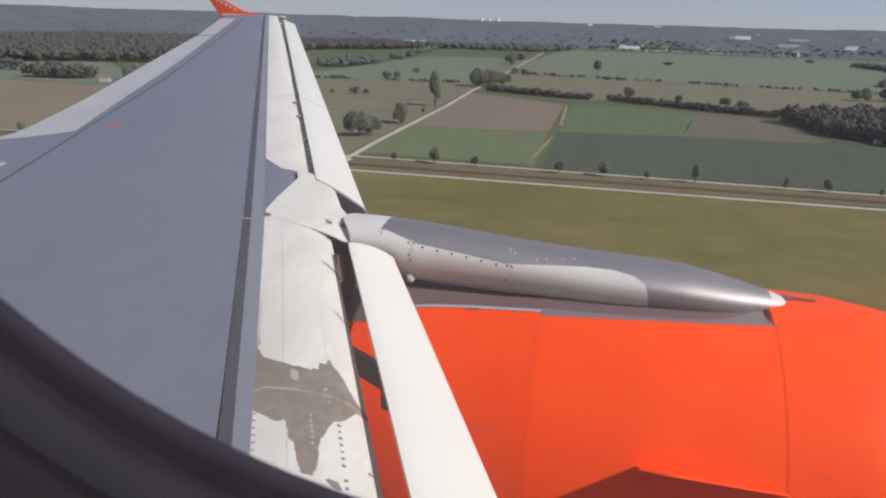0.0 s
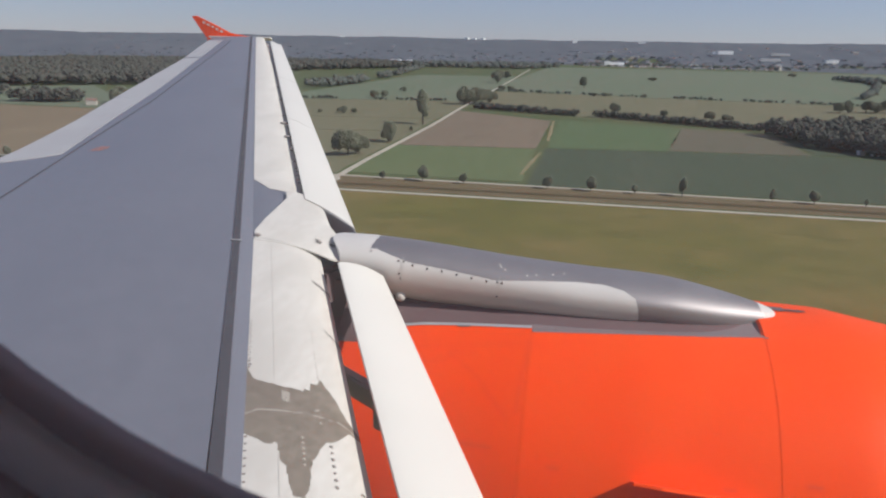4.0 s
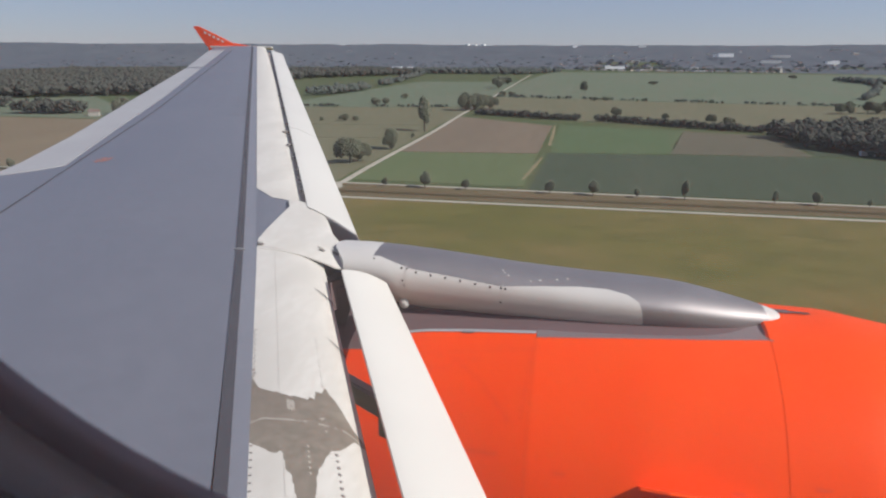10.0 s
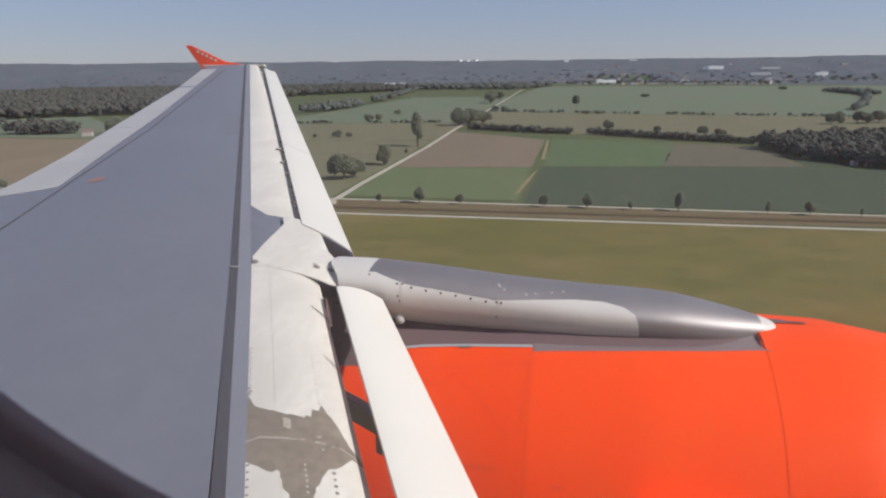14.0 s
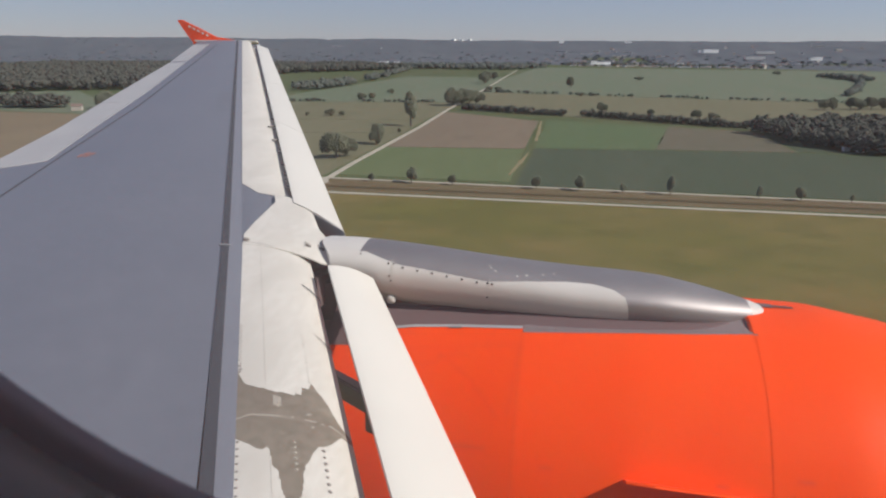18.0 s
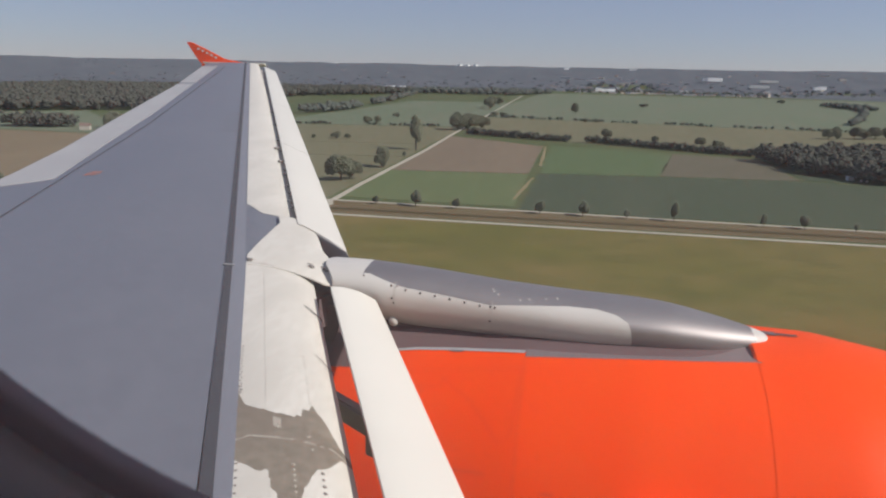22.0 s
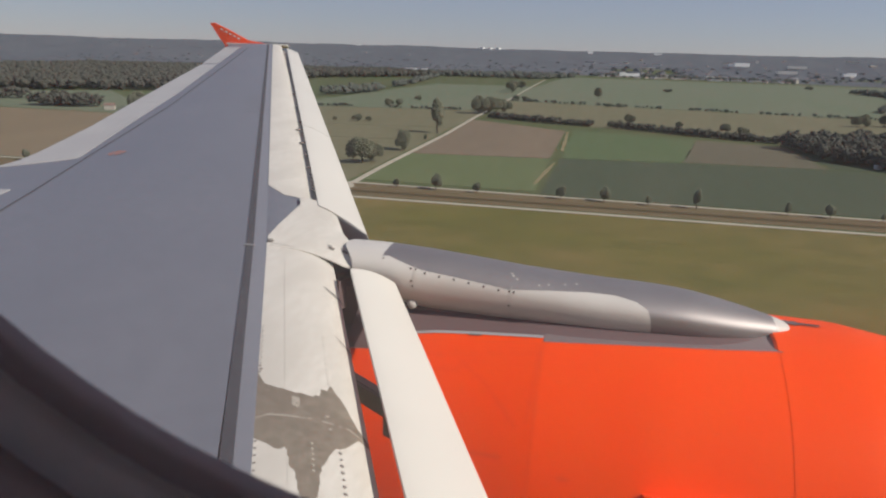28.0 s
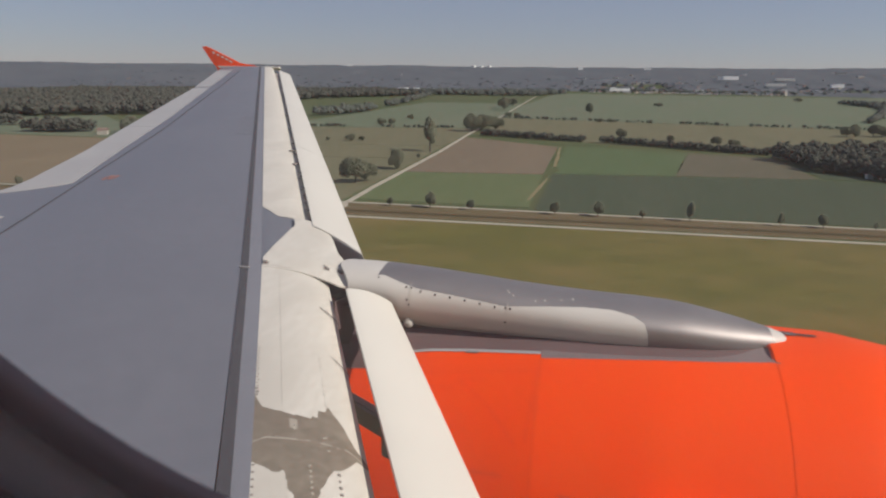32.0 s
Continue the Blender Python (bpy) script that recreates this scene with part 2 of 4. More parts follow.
def ribbon(name, pts, width, z, mat, parent=None, label="", category="", kind="structure"):
    """A flat strip on the ground along pts."""
    vs = []
    for i, p in enumerate(pts):
        a, b = Vector(pts[max(i - 1, 0)]), Vector(pts[min(i + 1, len(pts) - 1)])
        d = (b - a).normalized()
        s = Vector((-d.y, d.x)) * width / 2
        vs += [(p[0] + s.x, p[1] + s.y, z), (p[0] - s.x, p[1] - s.y, z)]
    fs = [(2 * i, 2 * i + 1, 2 * i + 3, 2 * i + 2) for i in range(len(pts) - 1)]
    ob = mesh_object(name, vs, fs, mat, parent)
    return tagged(ob, label, category, "", kind)


# ---- the airplane ----
plane = tagged(new("airplane"), "white and orange airliner with grey wing, slats extended", "airplane")


def spar(y):
    return lerp(y, (0, 3.72, 15.2), (-0.268, -1.920, -7.209))


def rise(y):
    return -1.5 + 0.1007 * y


def hinge(y):
    return lerp(y, (0, 4.38, 5.44, 7.87, 12.66, 15.2), (-2.6, -3.93, -4.28, -4.99, -6.64, -7.55))


def trail(y):
    return lerp(y, (-1, 5.3, 6.56, 8.45, 11.56, 14.93, 15.2), (-5.4, -4.78, -5.12, -5.74, -6.74, -8.0, -8.1))


TIP = 15.12
spans = steps(-0.75, TIP, 62)


def camber(k):
    """Height of the upper skin over the straight sheet, k from spar (0) to trailing edge (1)."""
    return 0.035 * math.sin(math.pi * min(k * 1.3, 1.0)) - 0.05 * k * k


def skin(y, k):
    x = spar(y) + (trail(y) - spar(y)) * k
    s = lerp(y, (0, TIP), (1.0, 0.35))
    return Vector((x, y, rise(y) + s * camber(k)))


def on_skin(x, y):
    """A point on the wing's plated surface."""
    k = (x - spar(y)) / (trail(y) - spar(y))
    a = k0(y)
    j = max(0, min(13, int((k - a) / (1 - a) * 14)))
    ka, kb = a + (1 - a) * j / 14, a + (1 - a) * (j + 1) / 14
    return skin(y, ka).lerp(skin(y, kb), (k - ka) / (kb - ka))


def hinge_k(y):
    return (hinge(y) - spar(y)) / (trail(y) - spar(y))


def k0(y):
    return -0.015 / (trail(y) - spar(y))


sheet("wing_box", lambda y, k: skin(y, k0(y) + k * (1 - k0(y))), spans, steps(0, 1, 14), GREY, plane, 0.06,
      label="dull blue-grey painted wing upper skin")
sheet("spar_seal", lambda y, k: Vector((spar(y) + 0.031 * max(0.0, 1 - y / 3.72) - 0.023 + (0.046 + 0.008 * max(0.0, 1 - y / 3.72)) * k, y, rise(y) + 0.005)), spans, (0, 1), SEAM, plane, 0.03,
      label="dark sealant line along the spar")
sheet("spar_strip", lambda y, k: Vector((spar(y) + 0.018 + 0.089 * k, y, rise(y) + 0.001)), spans, (0, 1), STRIP, plane, 0.03,
      label="pale grey strip ahead of the sealant line")
sheet("hinge_seal", lambda y, k: Vector((hinge(y) - 0.007 + 0.014 * k, y, skin(y, hinge_k(y)).z + 0.004)), steps(3.0, 14.2, 40), (0, 1), SEAM, plane, 0.02,
      label="dark hinge line of the spoilers")


def white_k(y):
    x = lerp(y, (0, 5.23, 6.88, 8.75, 11.37, 13.45, 15.2), (-3.4, -4.28, -4.84, -5.44, -6.38, -7.12, -7.75))
    return (x - spar(y)) / (trail(y) - spar(y))


def flap_panel(name, y0, y1, slant, mat, label=""):
    def fn(u, v):
        y = y0 + (y1 - y0) * u + slant * (1 - u) * (1 - v)
        return skin(y, white_k(y) + (1.003 - white_k(y)) * v) + Vector((0, 0, 0.006))
    return sheet(name, fn, steps(0, 1, 12), steps(0, 1, 3), mat, plane, 0.03, label=label)


flap_panel("spoiler_panel", 4.98, 8.0, 0.41, FLAP, "pale grey spoiler panel")
flap_panel("spoiler_panel", 8.01, 11.6, 0, FLAP, "pale grey spoiler panel")
flap_panel("aileron", 11.75, 14.4, 0, FLAP, "pale grey aileron")
flap_panel("inboard_spoiler", 0.2, 4.4, 0.3, FLAP, "pale grey inboard spoiler")
sheet("lower_skin", lambda y, k: Vector((spar(y) + 0.2 + (trail(y) - spar(y) - 0.2) * k, y,
      rise(y) - 0.08 - lerp(y, (0, TIP), (0.42, 0.08)) * math.sin(math.pi * (0.12 + 0.88 * k) * 0.98))), spans, steps(0, 1, 8), STRIP, plane, 0.02)


JOINT = material("grimy_joint", (0.50, 0.475, 0.435), 0.7, second=(0.57, 0.545, 0.5), scale=6)
FAINT = material("painted_over_joint", (0.565, 0.535, 0.48), 0.6, second=(0.62, 0.59, 0.535), scale=5)
RIVET = material("dirty_rivet", (0.20, 0.175, 0.16), 0.7, second=(0.3, 0.27, 0.25), scale=9)
SOFT = material("painted_rivet", (0.40, 0.37, 0.335), 0.7, second=(0.5, 0.47, 0.43), scale=9)
WORN = material("scuffed_primer", (0.36, 0.325, 0.275), 0.7, second=(0.29, 0.26, 0.215), scale=25, mix=0.9)


# fixed leading edge, worn and partly peeled
def nose(y):
    front = -0.098 - 0.46 * y + lerp(y, (0, 4, 6, 9, 15), (0.44, 0.43, 0.41, 0.345, 0.2))
    return front - spar(y) - 0.105, lerp(y, (0, 4, 15), (0.17, 0.16, 0.06))


def lead(y, c):
    """c runs from the strip (0) round the nose (1)."""
    length, drop = nose(y)
    a = radians(105) * c if c > 0.985 else math.asin(min(c, 1.0))
    return Vector((spar(y) + 0.105 + length * math.sin(min(a, radians(105))), y, rise(y) - drop * (1 - math.cos(a))))


PEELED = [(2.44, -0.1), (2.43, 0.02), (2.40, 0.05), (2.362, 0.075), (2.352, 0.2), (2.35, 0.29), (2.348, 0.34), (2.355, 0.42), (2.352, 0.50), (2.37, 0.52), (2.37, 0.56),
          (2.42, 0.575), (2.425, 0.63), (2.47, 0.668), (2.42, 0.72), (2.38, 0.78), (2.28, 0.87), (2.24, 0.93), (2.22, 1.2), (2.19, 1.2), (2.205, 0.93), (2.205, 0.85),
          (2.16, 0.79), (2.11, 0.715), (2.09, 0.65), (2.07, 0.62), (2.02, 0.575), (1.975, 0.535), (1.965, 0.52), (1.95, 0.525), (1.94, 0.51), (1.90, 0.50), (1.86, 0.49),
          (1.82, 0.47), (1.79, 0.44), (1.79, 0.37), (1.85, 0.34), (1.91, 0.33), (1.94, 0.28), (2.0, 0.265), (2.022, 0.255), (2.0, 0.2), (2.002, 0.15), (2.03, 0.02), (2.03, -0.1)]


def peel(y, c):
    n = noise.noise(Vector((y * 9, c * 5, 0)))
    n2 = noise.noise(Vector((y * 40, c * 14, 4)))
    if inside(PEELED, y + 0.008 * n + 0.007 * n2, c + 0.014 * n):
        tape = abs(y - lerp(c, (0, 0.12, 0.47, 0.79, 0.9), (2.14, 2.18, 2.21, 2.24, 2.225)) - 0.006 * n) < 0.005 and n2 > -0.25
        plate = 0.315 < c < 0.385 and 2.262 < y < 2.322
        return 2 if tape or plate else 1
    return 1 if noise.noise(Vector((y * 12, c * 4, 9))) > 0.62 and y < 2.0 else 0


RIM = [math.sin(radians(a * 0.7)) for a in range(103)]
sheet("leading_edge", lead, steps(-0.5, 1.65, 40)[:-1] + steps(1.65, 2.55, 260)[:-1] + steps(2.55, 3.84, 40), RIM, (WHITE, PRIMER, WORN), plane, 0,
      label="worn off-white leading edge with a peeled patch", pick=peel)
def outer_lead(u, c):
    y = lerp(c, (0, 0.28, 1), (4.92, 4.73, 4.78))
    return lead(y + (TIP - y) * u, c) + Vector((0, 0, 0.005))


sheet("leading_edge", outer_lead, steps(0, 1, 100), RIM[::6] + RIM[-1:], WHITE, plane, 0, label="weathered off-white outer leading edge")


def cover_point(y, c):
    """The cover stands a little ahead of the leading edge and bends down at its front."""
    length, drop = nose(y)
    q = math.asin(min(c / 1.22, 0.99))
    reach = 0.10 * max(0.0, min(1.0, (4.25 - y) / 0.4)) * (c / 1.21) ** 3
    return Vector((spar(y) + 0.105 + 1.22 * length * math.sin(q) + reach, y, rise(y) + 0.002 + 0.012 * max(0.0, min(1.0, (y - 3.8) / 0.3)) - lerp(y, (3.78, 3.86, 3.98), (1.45, 1.05, 0.68)) * drop * (1 - math.cos(q))))


def bonnet(u, v):
    """White cover over the pylon, a point towards the spar and a broad front."""
    foot = lerp(v, (0, 0.5, 0.8, 1), (3.76, 3.775, 3.775, 3.86))
    y = foot + (4.70 - foot) * u
    c0, c1 = lerp(y, (3.9, 4.54, 4.7), (0.02, 0.56, 0.56)), lerp(y, (3.87, 4.2, 4.5, 4.7), (1.21, 1.2, 1.17, 1.0))
    return cover_point(y, c0 + (c1 - c0) * v)


sheet("pylon_cover", bonnet, steps(0, 1, 40), steps(0, 1, 24), WHITE, plane, 0.008, label="white fairing over the pylon joint")


def infill(u, v):
    y = 3.80 + 1.25 * u
    return lead(y, v) + Vector((0, 0, 0.002))


sheet("grey_infill", infill, steps(0, 1, 16), RIM[::6] + RIM[-1:], GREY, plane, 0)


# slats, moved forward and down
def slat_piece(name, x0, m0, x1, m1, ya, yb, drop, taper, label, skew_a=0.0, skew_b=0.0, roundness=0.0):
    def fn(u, v):
        y = ya + (yb - ya) * u + skew_a * (1 - u) * v + skew_b * u * v
        if roundness and u > 0.9:
            e = (u - 0.9) / 0.1
            y -= roundness * e * max(0.0, v - 0.35) ** 2 * 2.4
        d = drop * lerp(y, (4, TIP), (1.0, taper))
        back, front = x0 + m0 * y, x1 + m1 * y
        w = front - back
        if v < 0.8:
            s, z = 0.93 * v / 0.8, 0.62 * (v / 0.8) ** 1.35
        else:
            a = (v - 0.8) / 0.2 * radians(110)
            s, z = 0.93 + 0.07 * math.sin(a), 0.62 + 0.38 * (1 - math.cos(a)) / (1 - math.cos(radians(110)))
        return Vector((back + w * s, y, rise(y) - 0.01 - d * z))
    return sheet(name, fn, steps(0, 1, 40), steps(0, 1, 25), SLAT, plane, 0.025, label=label)


slat_piece("inboard_slat", 0.376, -0.457, 0.77, -0.483, 0.55, 3.56, 0.21, 1, "clean white extended inboard slat", skew_b=0.27, roundness=0.08)
cuts = (4.58, 7.15, 9.9, 12.5, 14.55)
for i in range(4):
    slat_piece("outboard_slat", 0.30, -0.4665, 0.68, -0.4755, cuts[i] + 0.006, cuts[i + 1] - 0.006, 0.2, 0.55,
               "clean white extended outboard slat", skew_a=-0.17 if i == 0 else 0, skew_b=-0.15 if i == 3 else 0)


def box(bm, m, sx, sy, sz, bev=0.0):
    r = bmesh.ops.create_cube(bm, size=1.0, matrix=m @ Matrix.Diagonal((sx, sy, sz, 1)))
    if bev:
        es = list({e for v in r["verts"] for e in v.link_edges})
        bmesh.ops.bevel(bm, geom=es, offset=bev, segments=2, affect="EDGES")


bm = bmesh.new()
box(bm, pose(-0.91, 2.80, -1.475, 0, 8, -27), 0.46, 0.06, 0.10, 0.01)
box(bm, pose(-0.745, 2.68, -1.525, 0, 0, -27), 0.10, 0.06, 0.16, 0.01)
part("slat_track", bm, STRIP, plane, "dark slat track with its bracket")
COVE = material("stained_slat_cove", (0.46, 0.40, 0.35), 0.8, second=(0.20, 0.17, 0.15), scale=3.5, mix=0.9, fine=(0.33, 0.28, 0.26), fine_scale=9)
sheet("slat_cove", lambda y, v: Vector((0.04 - 0.4635 * y + 0.02 + 0.3 * v, y, rise(y) - lerp(y, (4, TIP), (0.09, 0.05)))), steps(4.75, 14.4, 40), (0, 1), COVE, plane, 0.01,
      label="stained brown cove behind the slat")
for y, wide in ((5.03, 0.03), (5.12, 0.02), (5.2, 0.04), (5.31, 0.02), (5.4, 0.03), (5.62, 0.04), (6.0, 0.05), (6.12, 0.03), (6.48, 0.12), (6.9, 0.04), (7.05, 0.16), (7.4, 0.05), (8.3, 0.06), (9.2, 0.08)):
    bm = bmesh.new()
    box(bm, pose(0.293 - 0.4665 * y, y, rise(y) - 0.034, 0, 8, -25), 0.035, wide, 0.014, 0.003)
    part("slat_bracket", bm, RIVET, plane, "small grimy bracket in the slat gap")
for y in (0.7, 1.55, 5.2, 6.4, 7.6, 8.8, 9.9, 11.1, 12.4, 13.6):
    bm = bmesh.new()
    box(bm, pose(spar(y) + 0.56, y, rise(y) - 0.17, 0, 18, -25), 0.36 if y < 8 else 0.26, 0.04, 0.05, 0.006)
    part("slat_track", bm, SEAM, plane)


bm = bmesh.new()
rib = [(-1.86, 4.585, rise(4.585) - 0.016), (-1.65, 4.51, rise(4.51) - 0.066), (-1.45, 4.435, rise(4.435) - 0.135), (-1.42, 4.42, rise(4.42) - 0.19), (-1.46, 4.43, rise(4.43) - 0.34), (-1.86, 4.585, rise(4.585) - 0.34)]
side_a = [bm.verts.new(p) for p in rib]
side_b = [bm.verts.new((x - 0.01, y + 0.04, z)) for x, y, z in rib]
bm.faces.new(side_a)
bm.faces.new(side_b)
for k in range(6):
    bm.faces.new((side_a[k], side_a[(k + 1) % 6], side_b[(k + 1) % 6], side_b[k]))
part("slat_end_rib", bm, FLAP, plane, "shaded grey end rib of the slat")


# wing tip and fence
def tip_plate():
    bm = bmesh.new()
    side = []
    outline = [(-7.28, 0.03), (-7.55, 0.075), (-7.72, 0.10), (-8.15, 0.30), (-8.50, 0.45), (-8.60, 0.44), (-8.38, 0.12), (-8.26, -0.02),
               (-8.30, -0.18), (-8.50, -0.42), (-8.36, -0.42), (-7.9, -0.2), (-7.4, -0.06)]
    for dy in (0, 0.045):
        side.append([bm.verts.new((x, TIP + 0.12 + dy, z)) for x, z in outline])
    for s in side:
        bm.faces.new(s)
    n = len(outline)
    for i in range(n):
        bm.faces.new((side[0][i], side[0][(i + 1) % n], side[1][(i + 1) % n], side[1][i]))
    return bm


part("wingtip_fence", tip_plate(), ORANGE, plane, "orange swept wingtip fence")
for k in range(5):
    bm = bmesh.new()
    box(bm, pose(-7.92 - 0.10 * k, TIP + 0.116, 0.13 + 0.045 * k, 0, 24, 0), 0.06, 0.006, 0.035)
    part("fence_marking", bm, SLAT, plane, "white bar on the fence")
sheet("wingtip_cap", lambda u, v: Vector((-6.75 - 1.42 * u, TIP + 0.13 * math.sin(v * 1.5708), rise(TIP) + 0.01 - 0.05 * (1 - math.cos(v * 1.5708)))),
      steps(0, 1, 12), steps(0, 1, 6), SLAT, plane, 0.03, label="white wingtip cap")

# ---- engine ----
AX_Y, AX_Z = 4.0, -2.49
nacelle = new("engine_nacelle")
nacelle.parent = plane
tagged(nacelle, "bright orange engine nacelle under the wing")


def girth(x):
    return lerp(x, (-2.4, -1.6, -0.8, -0.2, 0.4, 1.0, 1.4, 1.8, 2.1, 2.3, 2.4), (0.72, 0.90, 1.04, 1.10, 1.125, 1.108, 1.098, 1.03, 0.95, 0.88, 0.84))


def cowl(x, a, extra=0.0):
    r = girth(x) + extra
    return Vector((x, AX_Y + r * math.cos(radians(a)), AX_Z + r * math.sin(radians(a))))


def cowl_piece(name, x0, x1, a0, a1, mat, label=""):
    """A cowl panel; a0 is its upper edge, an angle or a list of (x, angle)."""
    def fn(u, v):
        top = a0 if isinstance(a0, (int, float)) else lerp(u, [p[0] for p in a0], [p[1] for p in a0])
        return cowl(u, top + (a1 - top) * v)
    return sheet(name, fn, steps(x0, x1, max(4, int((x1 - x0) * 14))), steps(0, 1, 40), mat, nacelle, 0, label=label)


REVERSER_EDGE = ((-0.19, 111.3), (0.4, 109.7), (0.7, 107.8), (0.99, 105.3))
REAR_EDGE = ((-2.4, 112), (-1.4, 115), (-1.13, 116), (-0.99, 110.5), (-0.9, 108.9), (-0.79, 108.6), (-0.58, 108.6), (-0.19, 109.3))
cowl_piece("fan_cowl", 0.9915, 2.4, -90, 270, ORANGE, "bright orange fan cowl")
cowl_piece("reverser_cowl", -0.1925, 0.988, REVERSER_EDGE, 262, ORANGE, "bright orange reverser cowl")
cowl_piece("rear_cowl", -2.4, -0.194, REAR_EDGE, 262, ORANGE, "bright orange rear cowl")
cowl_piece("outer_cowl", -2.4, 0.985, -82, 84, ORANGE)
sheet("cowl_core", lambda u, v: cowl(u, v, -0.03), steps(-2.39, 2.3, 20), steps(0, 360, 48), RECESS, nacelle, 0)
sheet("cowl_seal", lambda u, v: cowl(u, v, -0.009), (0.98, 0.99, 0.998), steps(-90, 270, 96), ORANGE_LINE, nacelle, 0, label="thin seal between the cowls")
sheet("intake_lip", lambda u, v: Vector((2.4 + 0.06 * math.sin(u), AX_Y + (0.78 + 0.06 * math.cos(u)) * math.cos(radians(v)), AX_Z + (0.78 + 0.06 * math.cos(u)) * math.sin(radians(v)))),
      steps(0, math.pi, 8), steps(0, 360, 48), STEEL, nacelle, 0, label="polished metal intake lip")


def cowl_strip(name, pts, width, mat, label="", lift=0.004):
    """A narrow line laid on the cowl along (x, angle) points."""
    vs, fs = [], []
    dense = []
    for (xa, aa), (xb, ab) in zip(pts, pts[1:]):
        dense += [(xa + (xb - xa) * k / 10, aa + (ab - aa) * k / 10) for k in range(10)]
    dense.append(pts[-1])
    ps = [cowl(x, a, lift) for x, a in dense]
    for i, p in enumerate(ps):
        d = (ps[min(i + 1, len(ps) - 1)] - ps[max(i - 1, 0)]).normalized()
        x, a = dense[i]
        nrm = Vector((0, math.cos(radians(a)), math.sin(radians(a))))
        s = d.cross(nrm) * width / 2
        vs += [p + s, p - s]
        if i:
            fs.append((2 * i - 2, 2 * i - 1, 2 * i + 1, 2 * i))
    return mesh_object(name, vs, fs, mat, nacelle, label=label)


cowl_strip("panel_seam", [(-0.2, 115), (-0.23, 137)], 0.003, ORANGE_LINE, lift=0.0015)
cowl_strip("panel_seam", [(-0.62, 119.5), (-0.45, 127), (-0.28, 138)], 0.003, ORANGE_LINE, lift=0.0015)
cowl_strip("panel_seam", [(-1.1, 119), (-0.2, 116)], 0.003, ORANGE_LINE, lift=0.0015)
cowl_strip("panel_seam", [(-0.85, 123), (-0.62, 123), (-0.61, 120), (-0.46, 120)], 0.003, ORANGE_LINE, lift=0.0015)
cowl_strip("cowl_latch", [(-0.56, 145.5), (-0.33, 146)], 0.010, ORANGE_LINE, lift=0.002)
cowl_strip("cowl_latch", [(-0.06, 149), (0.0, 149)], 0.010, ORANGE_LINE, lift=0.002)
cowl_strip("cowl_latch", [(0.74, 149), (0.80, 149)], 0.010, ORANGE_LINE, lift=0.002)
cowl_strip("cowl_latch", [(1.10, 146), (1.17, 146)], 0.010, ORANGE_LINE, lift=0.002)
cowl_strip("vent_slot", [(1.08, 86.4), (1.16, 86.4)], 0.07, RECESS)
cowl_strip("vent_slot", [(1.16, 86.4), (1.27, 86.5)], 0.035, LINE)
cowl_strip("cowl_edge", [(-0.95, 109.7), (-0.9, 109.0), (-0.79, 108.8), (-0.58, 108.8), (-0.195, 109.5)], 0.022, FLAP, "pale worn upper edge of the cowl")
cowl_strip("cowl_clip", [(-0.60, 109.4), (-0.53, 109.5)], 0.02, LINE)


def strake():
    bm = bmesh.new()
    out = []
    for s in (-0.5, 0.5):
        row = []
        for x, h in ((0.33, -0.03), (0.33, 0.16), (0.45, 0.17), (0.8, 0.07), (1.0, 0.005), (1.0, -0.03)):
            p = cowl(x, 150 + s * 0.55 + 2.0 * (x - 0.33), h)
            row.append(bm.verts.new(p))
        out.append(row)
    bm.faces.new(out[0])
    bm.faces.new(out[1])
    for i in range(6):
        j = (i + 1) % 6
        bm.faces.new((out[0][i], out[0][j], out[1][j], out[1][i]))
    return bm


part("strake", strake(), ORANGE, nacelle, "orange triangular strake on the cowl")

# pylon: a smooth fairing from the wing's leading edge to the cowl
pylon = new("engine_pylon")
pylon.parent = plane
tagged(pylon, "metallic grey and white engine pylon fairing")
PX = (-1.9, -1.45, -1.2, -0.92, -0.6, -0.37, -0.19, 0.1, 0.35, 0.56, 0.8, 0.97, 1.04, 1.085, 1.115)
P_TOP = (-1.10, -1.122, -1.12, -1.134, -1.163, -1.186, -1.20, -1.22, -1.232, -1.25, -1.292, -1.33, -1.35, -1.37, -1.405)
P_WIDE = (0.20, 0.21, 0.21, 0.215, 0.215, 0.215, 0.22, 0.235, 0.24, 0.225, 0.175, 0.115, 0.085, 0.055, 0.01)
P_LOW = (-1.36, -1.35, -1.42, -1.475, -1.485, -1.492, -1.502, -1.509, -1.502, -1.498, -1.507, -1.505, -1.497, -1.477, -1.43)


def fairing(x, a):
    top, wide, low = bend(x, PX, P_TOP), bend(x, PX, P_WIDE), bend(x, PX, P_LOW)
    mid = low + 0.58 * (top - low)
    c, s = math.cos(radians(a)), math.sin(radians(a))
    e = 0.9 if s > 0 else 0.92
    half = top - mid if s > 0 else mid - low
    return Vector((x, AX_Y - wide * math.copysign(abs(c) ** e, c), mid + half * math.copysign(abs(s) ** e, s)))


LIVERY = ((-1.12, -1.149), (-0.92, -1.200), (-0.665, -1.229), (-0.415, -1.262), (-0.195, -1.251), (0.015, -1.245), (0.17, -1.250), (0.275, -1.266), (0.335, -1.294), (0.355, -1.349), (0.3655, -1.492))


def livery(x, a):
    p = fairing(x, a)
    if x > 1.0 - 0.45 * (p.z + 1.33) or x < -1.15 + 0.35 * (p.z + 1.12):
        return 1
    return 1 if x < 0.366 and p.z < lerp(x, [q[0] for q in LIVERY], [q[1] for q in LIVERY]) else 0


